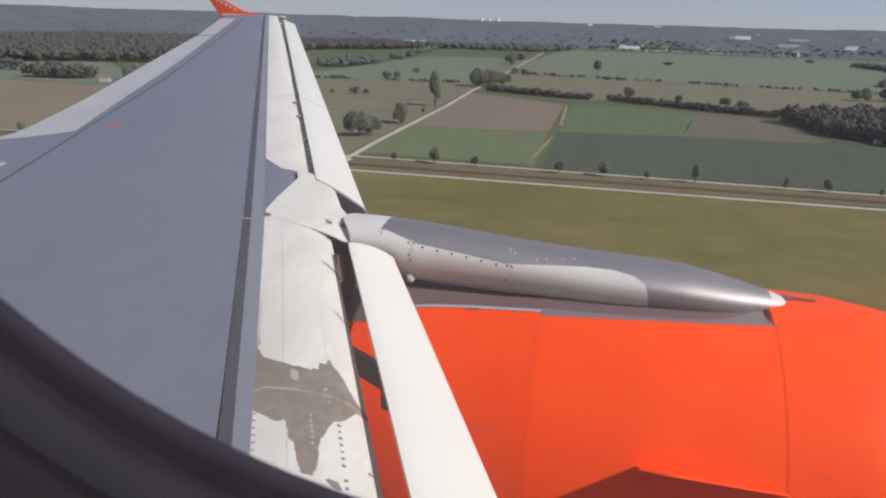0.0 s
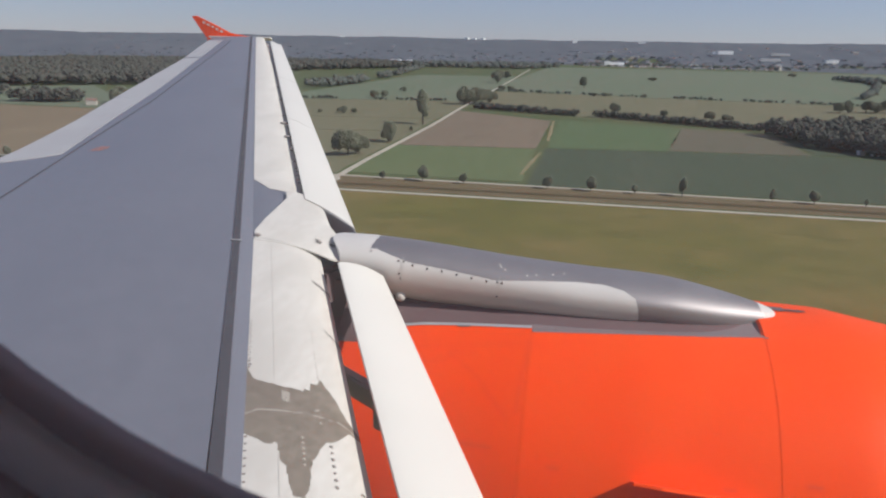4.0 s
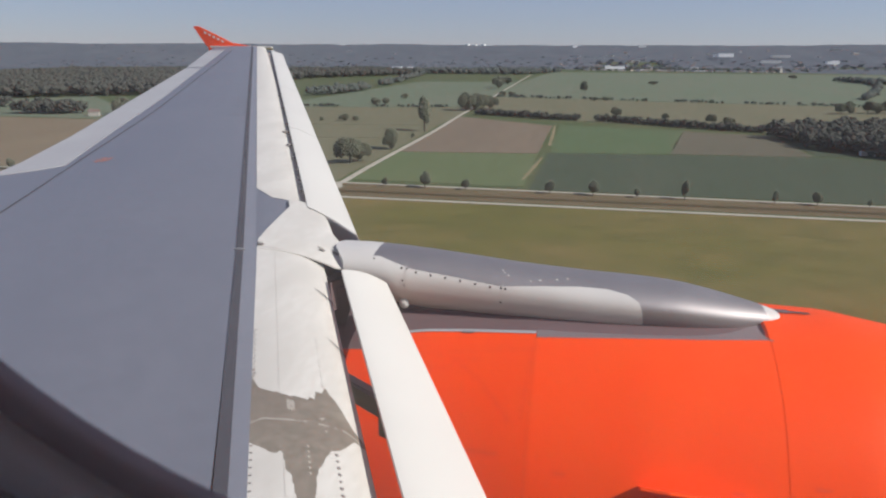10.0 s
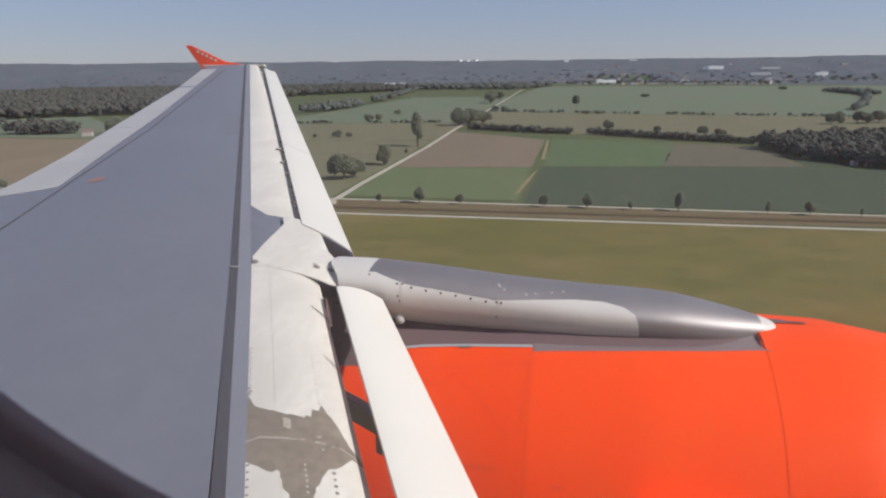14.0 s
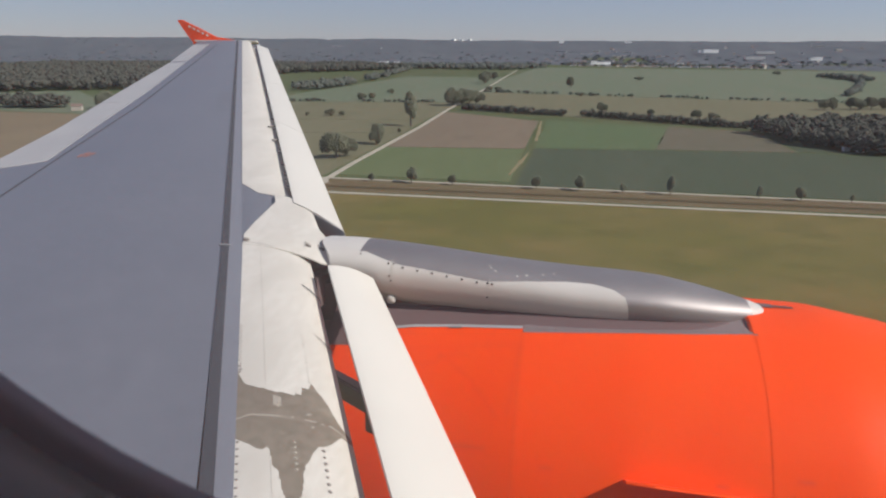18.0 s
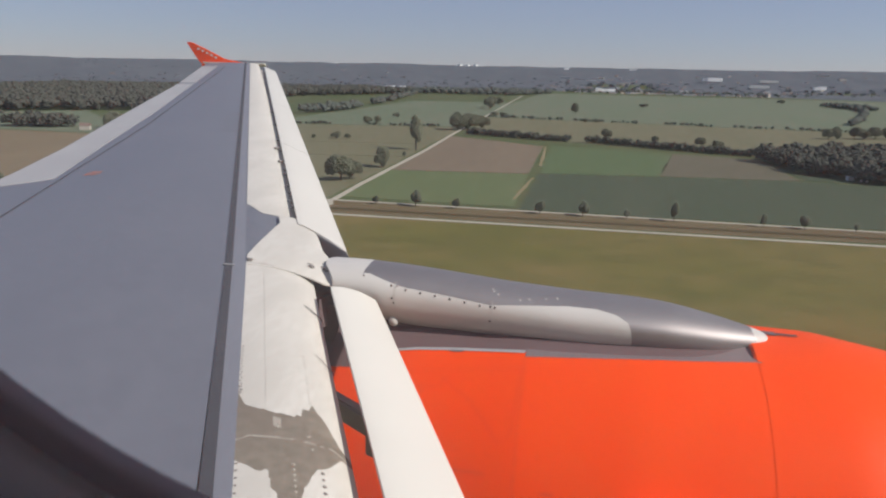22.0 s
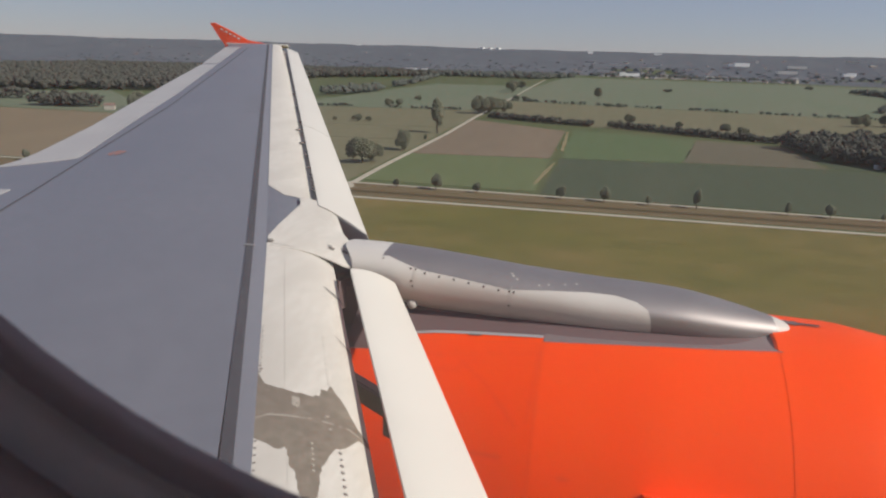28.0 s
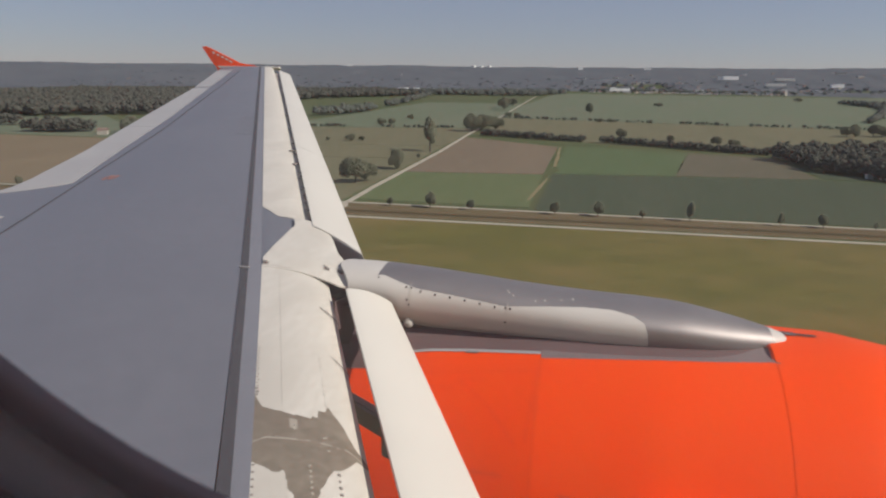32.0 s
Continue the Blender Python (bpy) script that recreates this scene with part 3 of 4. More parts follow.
def pylon_skin(x, a):
    """The rear rim leans back towards its top, under the cover."""
    w = max(0.0, min(1.0, (-1.15 - x) / 0.22))
    return fairing(x + w * (0.05 - 0.10 * max(0.0, math.sin(radians(a))) ** 3), a)


sheet("fairing", pylon_skin, steps(-1.37, 1.115, 500), steps(-180, 180, 320), (PYLON, FAIRING), pylon, 0, pick=livery)
def skirt(edge, sink):
    """Plate from the pylon's foot down to the upper edge of a cowl."""
    def fn(u, v):
        foot = Vector((u, AX_Y - lerp(u, (0.6, 1.0), (0.12, 0.08)), lerp(u, (0.3, 0.7, 1.0), (-1.445, -1.432, -1.402))))
        rim = cowl(u, lerp(u, [q[0] for q in edge], [q[1] for q in edge]) + 0.4, sink)
        return foot.lerp(rim, v) - Vector((0, 0, 0.006 * math.sin(math.pi * v)))
    return fn


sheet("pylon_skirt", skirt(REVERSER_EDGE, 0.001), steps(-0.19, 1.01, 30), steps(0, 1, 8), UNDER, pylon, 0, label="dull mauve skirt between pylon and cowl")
# Dark sheet standing in for the shaded recess below the fairing.
sheet("pylon_skirt", skirt(REAR_EDGE, -0.012), steps(-1.3, -0.19, 30), steps(0, 1, 8), RECESS, pylon, 0, label="skirt with shade in its colour between pylon and rear cowl")
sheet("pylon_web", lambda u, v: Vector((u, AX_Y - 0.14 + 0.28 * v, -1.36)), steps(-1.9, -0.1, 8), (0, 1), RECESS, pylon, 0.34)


def end_cap():
    """Flat rear end of the fairing, tucked under the wing's cover."""
    bm = bmesh.new()
    bm.faces.new([bm.verts.new(pylon_skin(-1.37, a)) for a in range(-180, 180, 6)])
    return bm


# Filler box added to close the gap; its dark colour carries the shade.
bm = bmesh.new()
box(bm, pose(-1.56, 3.98, -1.40, 0, 0, -20), 0.42, 0.30, 0.24, 0.03)
part("root_filler", bm, RECESS, pylon, "added filler box under the wing's leading edge, shade in its colour")
part("fairing_end", end_cap(), FAIRING, pylon, "white rear end of the fairing")


def stud(parent, p, r, mat, name="rivet", up=(0, 0, 1)):
    if name not in STUDS:
        bm = bmesh.new()
        bmesh.ops.create_cone(bm, cap_ends=True, segments=10, radius1=1.0, radius2=0.75, depth=0.35)
        me = bpy.data.meshes.new(name)
        bm.to_mesh(me)
        bm.free()
        me.materials.append(mat)
        STUDS[name] = me
    ob = new(name, STUDS[name])
    ob.parent = parent
    q = Vector(up).normalized().to_track_quat("Z", "Y")
    ob.matrix_basis = Matrix.LocRotScale(p, q, (r, r, r))
    return ob


STUDS = {}
bm = bmesh.new()
bmesh.ops.create_uvsphere(bm, u_segments=16, v_segments=10, radius=1.0, matrix=pose(-0.968, 3.82, -1.412, 0, 12, 0) @ Matrix.Diagonal((0.03, 0.02, 0.03, 1)))
part("drain_fitting", bm, FAIRING, pylon, "small rounded white fitting under the fairing", smooth=True)


def side_angle(x, z):
    return next((q for q in range(88, -80, -1) if fairing(x, q).z < z), 0)


for k in range(8):
    x = -0.98 + 0.085 * k
    z = lerp(x, [q[0] for q in LIVERY], [q[1] for q in LIVERY]) - 0.012
    stud(pylon, fairing(x, side_angle(x, z)), 0.008, LINE, "fairing_screw", (0, -0.9, 0.4))
for x, z in ((-0.41, -1.196), (-0.40, -1.204), (-0.375, -1.214), (-0.25, -1.232), (-0.11, -1.225), (-0.20, -1.229), (-0.05, -1.222)):
    stud(pylon, fairing(x, side_angle(x, z)), 0.0065, SLAT, "bright_fastener", (0, -0.8, 0.6))
for x, z in ((-0.41, -1.27), (-0.41, -1.35), (-0.95, -1.20), (-0.97, -1.26), (-0.96, -1.29), (-1.15, -1.16)):
    stud(pylon, fairing(x, side_angle(x, z)), 0.007, LINE, "fairing_screw", (0, -0.9, 0.2))
for x0 in (-0.40, -0.955):
    vs, fs = [], []
    for k in range(16):
        q = fairing(x0, (30 if x0 > -0.5 else 42) - 5 * k)
        vs += [q + Vector((-0.002, -0.003, 0.001)), q + Vector((0.002, -0.003, 0.001))]
        if k:
            fs.append((2 * k - 2, 2 * k - 1, 2 * k + 1, 2 * k))
    mesh_object("fairing_joint", vs, fs, JOINT, pylon)


for y, c in ((3.895, 0.87), (3.905, 1.02), (3.82, 0.06)):
    for lift, wide, long, mat, name in ((0.003, 0.03, 0.034, RIVET, "bolt_slot"), (0.006, 0.012, 0.036, SLAT, "bolt_cap")):
        bm = bmesh.new()
        q = cover_point(y + (0.022 if mat is SLAT else 0), c)
        box(bm, pose(q.x, q.y, q.z + lift, 0, 5 + 25 * c * c, 0), long, wide, 0.006, 0.002)
        part(name, bm, mat, plane)
for k in range(18):
    stud(plane, lead(2.44 + 0.022 * k, 0.015 + 0.012 * (k % 2)), 0.006 if k > 2 else 0.010, RIVET, "edge_rivet")
for k in range(14):
    stud(plane, lead(1.55 + 0.036 * k, 0.02), 0.0065, RIVET, "edge_rivet")
for k in range(16):
    if k not in (5, 9, 10):
        stud(plane, lead(2.48 + 0.024 * k, 0.655), 0.005 + 0.002 * (k % 3 == 0), SOFT, "nose_rivet", (0.5, 0.2, 0.8))
for k in range(10):
    if k != 7:
        stud(plane, lead(2.08 - 0.032 * k, 0.685), 0.009 if k % 3 in (0, 2) else 0.007, RIVET, "nose_bolt", (0.5, 0.2, 0.8))
for y, c in [(2.075 - 0.027 * k, 0.462) for k in range(6)] + [(2.26, 0.615), (2.255, 0.60), (2.19, 0.625), (2.285, 0.36), (2.26, 0.35)]:
    stud(plane, lead(y, c), 0.0075, WORN, "bare_rivet", (0.4, 0.1, 0.9))


def lead_strip(name, y0, c0, y1, c1, width, mat):
    vs, fs = [], []
    for i in range(13):
        y, c = y0 + (y1 - y0) * i / 12, c0 + (c1 - c0) * i / 12
        w = width * (0.3 + 0.7 * i / 12)
        vs += [lead(y - w / 2, c) + Vector((0.004, 0, 0.004)), lead(y + w / 2, c) + Vector((0.004, 0, 0.004))]
        if i:
            fs.append((2 * i - 2, 2 * i - 1, 2 * i + 1, 2 * i))
    return mesh_object(name, vs, fs, mat, plane)


def lead_line(y0, y1, c, width, mat):
    """A spanwise joint on the leading edge."""
    vs, fs = [], []
    for i in range(25):
        y = y0 + (y1 - y0) * i / 24
        vs += [lead(y, c) + Vector((0, 0, 0.002)), lead(y, c + width) + Vector((0, 0, 0.002))]
        if i:
            fs.append((2 * i - 2, 2 * i - 1, 2 * i + 1, 2 * i))
    return mesh_object("panel_joint", vs, fs, mat, plane)


lead_line(2.38, 3.72, 0.255, 0.003, FAINT)
lead_line(1.0, 1.96, 0.27, 0.003, FAINT)
lead_strip("track_slot", 3.39, 0.74, 3.335, 0.97, 0.02, SEAM)
lead_strip("track_slot", 2.90, 0.78, 2.83, 0.96, 0.014, SEAM)
lead_strip("panel_gap", 3.795, 0.0, 3.795, 0.95, 0.010, JOINT)


def wing_mark():
    """Small round orange mark on the wing's upper skin, drawn as plain rings."""
    bm = bmesh.new()
    for dx, r0, r1 in ((-0.028, 0.012, 0.036), (0.03, 0.010, 0.032)):
        ring = []
        for k in range(20):
            a = k * math.tau / 20
            for r in (r0, r1):
                y = 5.54 + 2.3 * r * math.sin(a)
                x = -4.07 + dx + r * math.cos(a)
                ring.append(bm.verts.new(on_skin(x, y) + Vector((0, 0, 0.003))))
        for k in range(20):
            j = (k + 1) % 20
            bm.faces.new((ring[2 * k], ring[2 * k + 1], ring[2 * j + 1], ring[2 * j]))
    return bm


FADED = material("faded_orange_paint", (0.34, 0.15, 0.12), 0.6, second=(0.3, 0.17, 0.15), scale=12)
STENCIL = material("faint_stencil", (0.137, 0.142, 0.168), 0.45, second=(0.142, 0.148, 0.174), scale=8)
bm = bmesh.new()
box(bm, pose(spar(3.72), 3.72, rise(3.72) + 0.008, 0, 0, 0), 0.07, 0.012, 0.008, 0.002)
part("seal_clip", bm, FLAP, plane, "small pale clip across the sealant line")
for k in range(10):
    bm = bmesh.new()
    y = 7.6 + 0.26 * (k % 5)
    x = spar(y) - 0.10 - 0.09 * (k // 5)
    box(bm, pose(x, y, on_skin(x, y).z + 0.002, math.degrees(math.atan(0.1007)), 0, 0) @ pose(0, 0, 0, 0, 0, 65), 0.14, 0.035, 0.002)
    part("stencil_bar", bm, STENCIL, plane, "faint dark stencil bar")
part("wing_mark", wing_mark(), FADED, plane, "small faded orange ring mark")

# ---- cabin wall and window round the camera ----
WIN_Y, WIN_R, WIN_X, WIN_Z, WIN_UP = 0.075, 0.1154, -0.0047, 0.0555, 0.10


def oval(a, grow):
    """Outline of the window at angle a, grown outwards."""
    c, s = math.cos(a), math.sin(a)
    return Vector((WIN_X + (WIN_R + grow) * c, 0, WIN_Z + (WIN_UP if s > 0 else 0) + (WIN_R + grow) * s))


def oval_band(name, rings, mat, parent, label=""):
    """A moulding round the window from (grow, y) rings."""
    n = 96
    vs, fs = [], []
    for g, y in rings:
        for k in range(n):
            p = oval(k * math.tau / n, g)
            vs.append((p.x, y, p.z))
    for i in range(len(rings) - 1):
        for k in range(n):
            j = (k + 1) % n
            fs.append((i * n + k, i * n + j, (i + 1) * n + j, (i + 1) * n + k))
    return mesh_object(name, vs, fs, mat, parent, True, label)


oval_band("window_seal", [(0.10, WIN_Y + 0.06), (0.004, WIN_Y + 0.003), (0.0, WIN_Y), (0.0025, WIN_Y - 0.002), (0.006, WIN_Y - 0.001)], DARK, plane, "dark rubber seal round the window")
oval_band("window_reveal", [(0.006, WIN_Y - 0.001), (0.0075, WIN_Y - 0.004), (0.012, WIN_Y - 0.005), (0.0135, WIN_Y - 0.003)], REVEAL, plane, "grey plastic reveal round the window")
oval_band("window_bezel", [(0.0135, WIN_Y - 0.003), (0.015, WIN_Y - 0.007), (0.024, WIN_Y - 0.009), (0.03, WIN_Y - 0.004)], DARK, plane)
# Unseen pale pocket round the camera, added to bounce light onto the window frame.
oval_band("lining_bounce_pocket", [(0.03, WIN_Y - 0.004), (0.05, WIN_Y - 0.01), (0.11, WIN_Y - 0.02), (0.15, WIN_Y - 0.10), (0.15, WIN_Y - 0.25), (0.08, WIN_Y - 0.35), (-0.1, WIN_Y - 0.37)], CABIN, plane, "pale window lining with an added unseen pocket that bounces light")



def pane_material():
    """Old acrylic: clear, with a thin greasy film that scatters a little light."""
    m = bpy.data.materials.new("filmed_acrylic")
    m.use_nodes = True
    t = m.node_tree
    t.nodes.remove(t.nodes["Principled BSDF"])
    clear = t.nodes.new("ShaderNodeBsdfTransparent")
    smear = t.nodes.new("ShaderNodeBsdfRefraction")
    smear.inputs["Roughness"].default_value, smear.inputs["IOR"].default_value = 0.9, 1.07
    film = t.nodes.new("ShaderNodeBsdfTranslucent")
    film.inputs["Color"].default_value = (0.92, 0.87, 0.80, 1)
    co = t.nodes.new("ShaderNodeTexCoord")
    n = t.nodes.new("ShaderNodeTexNoise")
    n.inputs["Scale"].default_value, n.inputs["Detail"].default_value = 14, 3
    t.links.new(co.outputs["Object"], n.inputs["Vector"])
    amount = t.nodes.new("ShaderNodeMapRange")
    amount.inputs["From Min"].default_value, amount.inputs["From Max"].default_value = 0.35, 0.7
    amount.inputs["To Min"].default_value, amount.inputs["To Max"].default_value = 0.03, 0.08
    t.links.new(n.outputs["Fac"], amount.inputs["Value"])
    print_at = t.nodes.new("ShaderNodeVectorMath")
    print_at.operation = "DISTANCE"
    print_at.inputs[1].default_value = (0.034, 0.087, -0.034)
    t.links.new(co.outputs["Object"], print_at.inputs[0])
    last = print_at.outputs["Value"]
    for kind, value, slot in (("MULTIPLY", 70.0, 1), ("POWER", 2.0, 1), ("MULTIPLY", -1.0, 1), ("POWER", 2.718, 0), ("MULTIPLY", 0.08, 1)):
        step = t.nodes.new("ShaderNodeMath")
        step.operation = kind
        step.inputs[slot].default_value = value
        t.links.new(last, step.inputs[1 - slot])
        last = step.outputs[0]
    total = t.nodes.new("ShaderNodeMath")
    t.links.new(amount.outputs["Result"], total.inputs[0])
    t.links.new(last, total.inputs[1])
    a, b = t.nodes.new("ShaderNodeMixShader"), t.nodes.new("ShaderNodeMixShader")
    t.links.new(total.outputs[0], a.inputs["Fac"])
    t.links.new(clear.outputs[0], a.inputs[1])
    t.links.new(smear.outputs[0], a.inputs[2])
    b.inputs["Fac"].default_value = 0.078
    t.links.new(a.outputs[0], b.inputs[1])
    t.links.new(film.outputs[0], b.inputs[2])
    t.links.new(b.outputs[0], t.nodes["Material Output"].inputs["Surface"])
    return m


rim = [oval(k * math.tau / 96, 0.012) for k in range(96)]
pane = mesh_object("window_pane", [(p.x, WIN_Y + 0.012, p.z) for p in rim], [tuple(range(96))], pane_material(), plane, False, "clear acrylic pane with a thin greasy film")
pane.visible_shadow = False

FUS_R, FUS_Y, FUS_Z = 1.975, -1.84, 0.1


def hull(x, z):
    return Vector((x, FUS_Y + math.sqrt(max(0.0, FUS_R ** 2 - (z - FUS_Z) ** 2)), z))


def hull_patch(u, v):
    """Skin between the window's opening and a square of the tube."""
    a = u * math.tau
    p = oval(a, 0.10)
    c, q = math.cos(a), math.sin(a)
    k = 0.5 / max(abs(c), abs(q))
    b = Vector((k * c, 0, 0.1 + k * q))
    m = p.lerp(b, v)
    return hull(m.x, m.z)


sheet("window_skin", hull_patch, steps(0, 1, 96), steps(0, 1, 6), SKIN, plane, 0, label="white painted skin round the window")
top_a = math.degrees(math.asin(0.5 / FUS_R))


def tube(x, a):
    return Vector((x, FUS_Y + FUS_R * math.cos(radians(a)), FUS_Z + FUS_R * math.sin(radians(a))))


sheet("fuselage_skin", tube, steps(-9, -0.5, 8), steps(0, 360, 72), SKIN, plane, 0, label="white painted fuselage skin")
sheet("fuselage_skin", tube, steps(0.5, 7, 6), steps(0, 360, 72), SKIN, plane, 0, label="white painted fuselage skin")
sheet("fuselage_skin", tube, (-0.5, 0.5), steps(top_a, 360 - top_a, 60), SKIN, plane, 0, label="white painted fuselage skin")
for x in (-9, 7):
    sheet("bulkhead", lambda r, a: Vector((x, FUS_Y + r * math.cos(radians(a)), FUS_Z + r * math.sin(radians(a)))), (0.02, FUS_R), steps(0, 360, 72), CABIN, plane, 0)

# ---- the land below ----
G = -78.2
EAST = -38.0
rng = random.Random(7)


def hill(x, y):
    r = math.hypot(x, y)
    k = max(0.0, min(1.0, (r - 3500) / 1300.0))
    k = k * k * (3 - 2 * k)
    n = noise.noise(Vector((x / 900, y / 900, 3))) + 0.5 * noise.noise(Vector((x / 330, y / 330, 8)))
    return k * (88 + 14 * n + 24 * max(0.0, min(1.0, 0.35 + x / 3000)))


def ground_sheet():
    radii = [0, 60, 140, 260, 420, 700, 1100, 1600, 2200, 2800, 3300] + [3500 + 60 * k for k in range(24)]
    n = 240
    vs, fs = [(0, 0, G)], []
    for r in radii[1:]:
        for k in range(n):
            a = k * math.tau / n
            x, y = r * math.cos(a), r * math.sin(a)
            vs.append((x, y, G + hill(x, y)))
    for k in range(n):
        fs.append((0, 1 + k, 1 + (k + 1) % n))
    for i in range(len(radii) - 2):
        for k in range(n):
            j = (k + 1) % n
            a, b = 1 + i * n, 1 + (i + 1) * n
            fs.append((a + k, b + k, b + j, a + j))
    return mesh_object("ground", vs, fs, LAND, None, True)


tagged(ground_sheet(), "flat green farmland reaching wooded hills", "ground", "", "structure")


def field(corners, mat, label, lift):
    corners = [(x + EAST, y) for x, y in corners]
    rough = []
    for (x0, y0), (x1, y1) in zip(corners, corners[1:] + corners[:1]):
        d = math.hypot(x1 - x0, y1 - y0)
        m = max(1, int(min(d, 420) / 9))
        for k in range(m):
            t = k / m
            w = 0.0 if k == 0 else 1.1 * noise.noise(Vector((x0 + t * (x1 - x0), y0 + t * (y1 - y0), lift)) / 17) * 1.6
            rough.append((x0 + t * (x1 - x0) - w * (y1 - y0) / d, y0 + t * (y1 - y0) + w * (x1 - x0) / d))
    vs = [(x, y, G + lift) for x, y in rough] + [(x, y, G - 0.3) for x, y in rough]
    n = len(rough)
    fs = [tuple(range(n))] + [(i, n + i, n + (i + 1) % n, (i + 1) % n) for i in range(n)]
    ob = mesh_object("field", vs, fs, mat)
    bm = bmesh.new()
    bm.from_mesh(ob.data)
    bmesh.ops.recalc_face_normals(bm, faces=bm.faces)
    bm.to_mesh(ob.data)
    bm.free()
    return tagged(ob, label, "field", "farm fields", "structure")


field([(-1500, -900), (1500, -900), (1500, 395), (-1500, 345)], GRASS, "olive-yellow mown airfield grass", 0.10)
field([(-1500, 350), (1500, 401), (1500, 408), (-1500, 412)], VERGE, "brown bare verge beside the lane", 0.12)
field([(-103, 424), (4, 422), (2, 565), (-104.5, 550)], GREEN, "green young crop field beside the lane", 0.2)
field([(-104.6, 553), (2, 568), (3, 787), (-111, 868)], BROWN, "brown ploughed field", 0.2)
field([(0, 448), (2.2, 446), (8.2, 545), (6, 545)], PALE, "narrow strip of dry pale grass", 0.3)
field([(7.5, 620), (9.5, 616), (9, 700), (6.5, 785), (4.5, 780)], PALE, "narrow strip of dry pale grass", 0.3)
field([(11, 574), (104, 590), (134, 765), (11, 798)], LUSH, "bright green crop field", 0.2)
field([(104, 590), (212, 600), (212, 745), (134, 765)], FALLOW, "dull brown-green fallow field beside the wood", 0.2)
field([(8, 415), (520, 412), (520, 560), (212, 598), (10, 572)], DEEP, "dark green crop field along the lane", 0.2)
field([(-98, 900), (214, 775), (640, 700), (700, 1150), (20, 1230), (-115, 1250)], OLIVE, "olive-brown meadow beyond the hedge", 0.2)
field([(-115, 1255), (20, 1235), (700, 1155), (1500, 1600), (1400, 2900), (-100, 2750), (-128, 1700)], HAY, "large pale green field", 0.2)
field([(-300, 418), (-110, 418), (-113, 640), (-290, 610)], OLIVE, "olive green meadow by the lane", 0.2)
field([(-290, 612), (-113, 642), (-116, 760), (-330, 720)], OLIVE, "olive meadow with a few shrubs", 0.2)
field([(-330, 722), (-116, 762), (-118, 1010), (-400, 940)], OLIVE, "dry olive fallow field", 0.2)
field([(-400, 945), (-118, 1015), (-132, 1850), (-370, 1800)], HAY, "pale green crop field before the woods", 0.2)
field([(-785, 430), (-303, 418), (-292, 612), (-470, 720), (-738, 722)], TAN, "golden tan stubble field", 0.2)
field([(-900, 728), (-472, 728), (-505, 800), (-742, 1062), (-829, 978), (-900, 975)], HAY, "dull green meadow before the forest", 0.2)
field([(-330, 724), (-400, 940), (-430, 900), (-470, 724)], DEEP, "dark green meadow before the forest", 0.2)
field([(-1045, 430), (-790, 430), (-743, 722), (-835, 742)], DEEP, "dark green crop field beside the country road", 0.2)
field([(-1225, 432), (-1062, 436), (-1045, 462), (-940, 640), (-971, 662), (-1055, 588), (-1150, 583), (-1199, 510)], TAN, "dry stubble field at the forest's edge", 0.2)
field([(-968, 668), (-935, 648), (-850, 745), (-870, 900)], GREEN, "small green meadow in a forest corner", 0.2)
field([(-605, 322), (-408, 322), (-408, 366), (-605, 366)], DEEP, "dark green plot beside the perimeter track", 0.16)
field([(-404, 322), (-345, 324), (-352, 366), (-404, 366)], TAN, "small tan plot beside the perimeter track", 0.16)
field([(215, 605), (640, 560), (640, 695), (400, 735), (215, 745)], DEEP, "dark rough ground in the wood", 0.15)
field([(640, 410), (1500, 405), (1500, 1100), (700, 1140), (645, 700)], LUSH, "broad green crop field", 0.18)

ribbon("gravel_track", [(x + EAST, y) for x, y in [(-1500, 346), (-124, 369), (151, 371.5), (1500, 391.5)]], 4.2, G + 0.3, GRAVEL, None,
       "pale gravel perimeter track", "track")
ribbon("road", [(x + EAST, y) for x, y in [(-1500, 424), (-142, 411.5), (165, 408.5), (1500, 395)]], 3.6, G + 0.3, GRAVEL, None, "narrow pale country road", "road")
ribbon("ditch", [(x + EAST, y) for x, y in [(-1500, 370), (-100, 386), (165, 390), (1500, 400)]], 5.0, G + 0.25, DITCH, None, "dark grassy ditch", "ditch")
ribbon("road", [(x + EAST, y) for x, y in [(-104, 411), (-106, 470), (-108, 700), (-114, 891), (-121, 1296), (-135, 1896), (-146, 2400)]], 4.5, G + 0.35, GRAVEL, None, "straight pale farm lane", "road")
ribbon("road", [(x + EAST, y) for x, y in [(-106, 409), (-101, 396), (-104, 384), (-118, 374), (-140, 366)]], 4.5, G + 0.4, GRAVEL, None, "curved link from road to track", "road")
ribbon("road", [(x + EAST, y) for x, y in [(-104, 409), (-116, 390), (-150, 380), (-210, 375), (-320, 376)]], 3.5, G + 0.38, GRAVEL, None, "thin branch track across the verge", "road")

ASPHALT = material("bleached_asphalt", (0.20, 0.185, 0.16), 0.9, second=(0.25, 0.23, 0.195), scale=0.08, mix=0.9, fine=(0.15, 0.14, 0.125), fine_scale=0.6, spec=0.2)
PAINT = material("road_marking_paint", (0.7, 0.7, 0.68), 0.7, second=(0.6, 0.6, 0.58), scale=0.5)
TYRE = material("tyre_rubber", (0.02, 0.02, 0.02), 0.85, second=(0.03, 0.03, 0.03), scale=6)
GLAZING = material("dark_vehicle_glass", (0.03, 0.035, 0.04), 0.12)
HIGHWAY = [(-1840, 20), (-1460, 501), (-1273, 747), (-1085, 977), (-800, 1340)]
ribbon("road", [(x + EAST - 6, y + 5) for x, y in HIGHWAY], 10.5, G + 0.35, ASPHALT, None, "pale dual carriageway cut through the forest", "road")
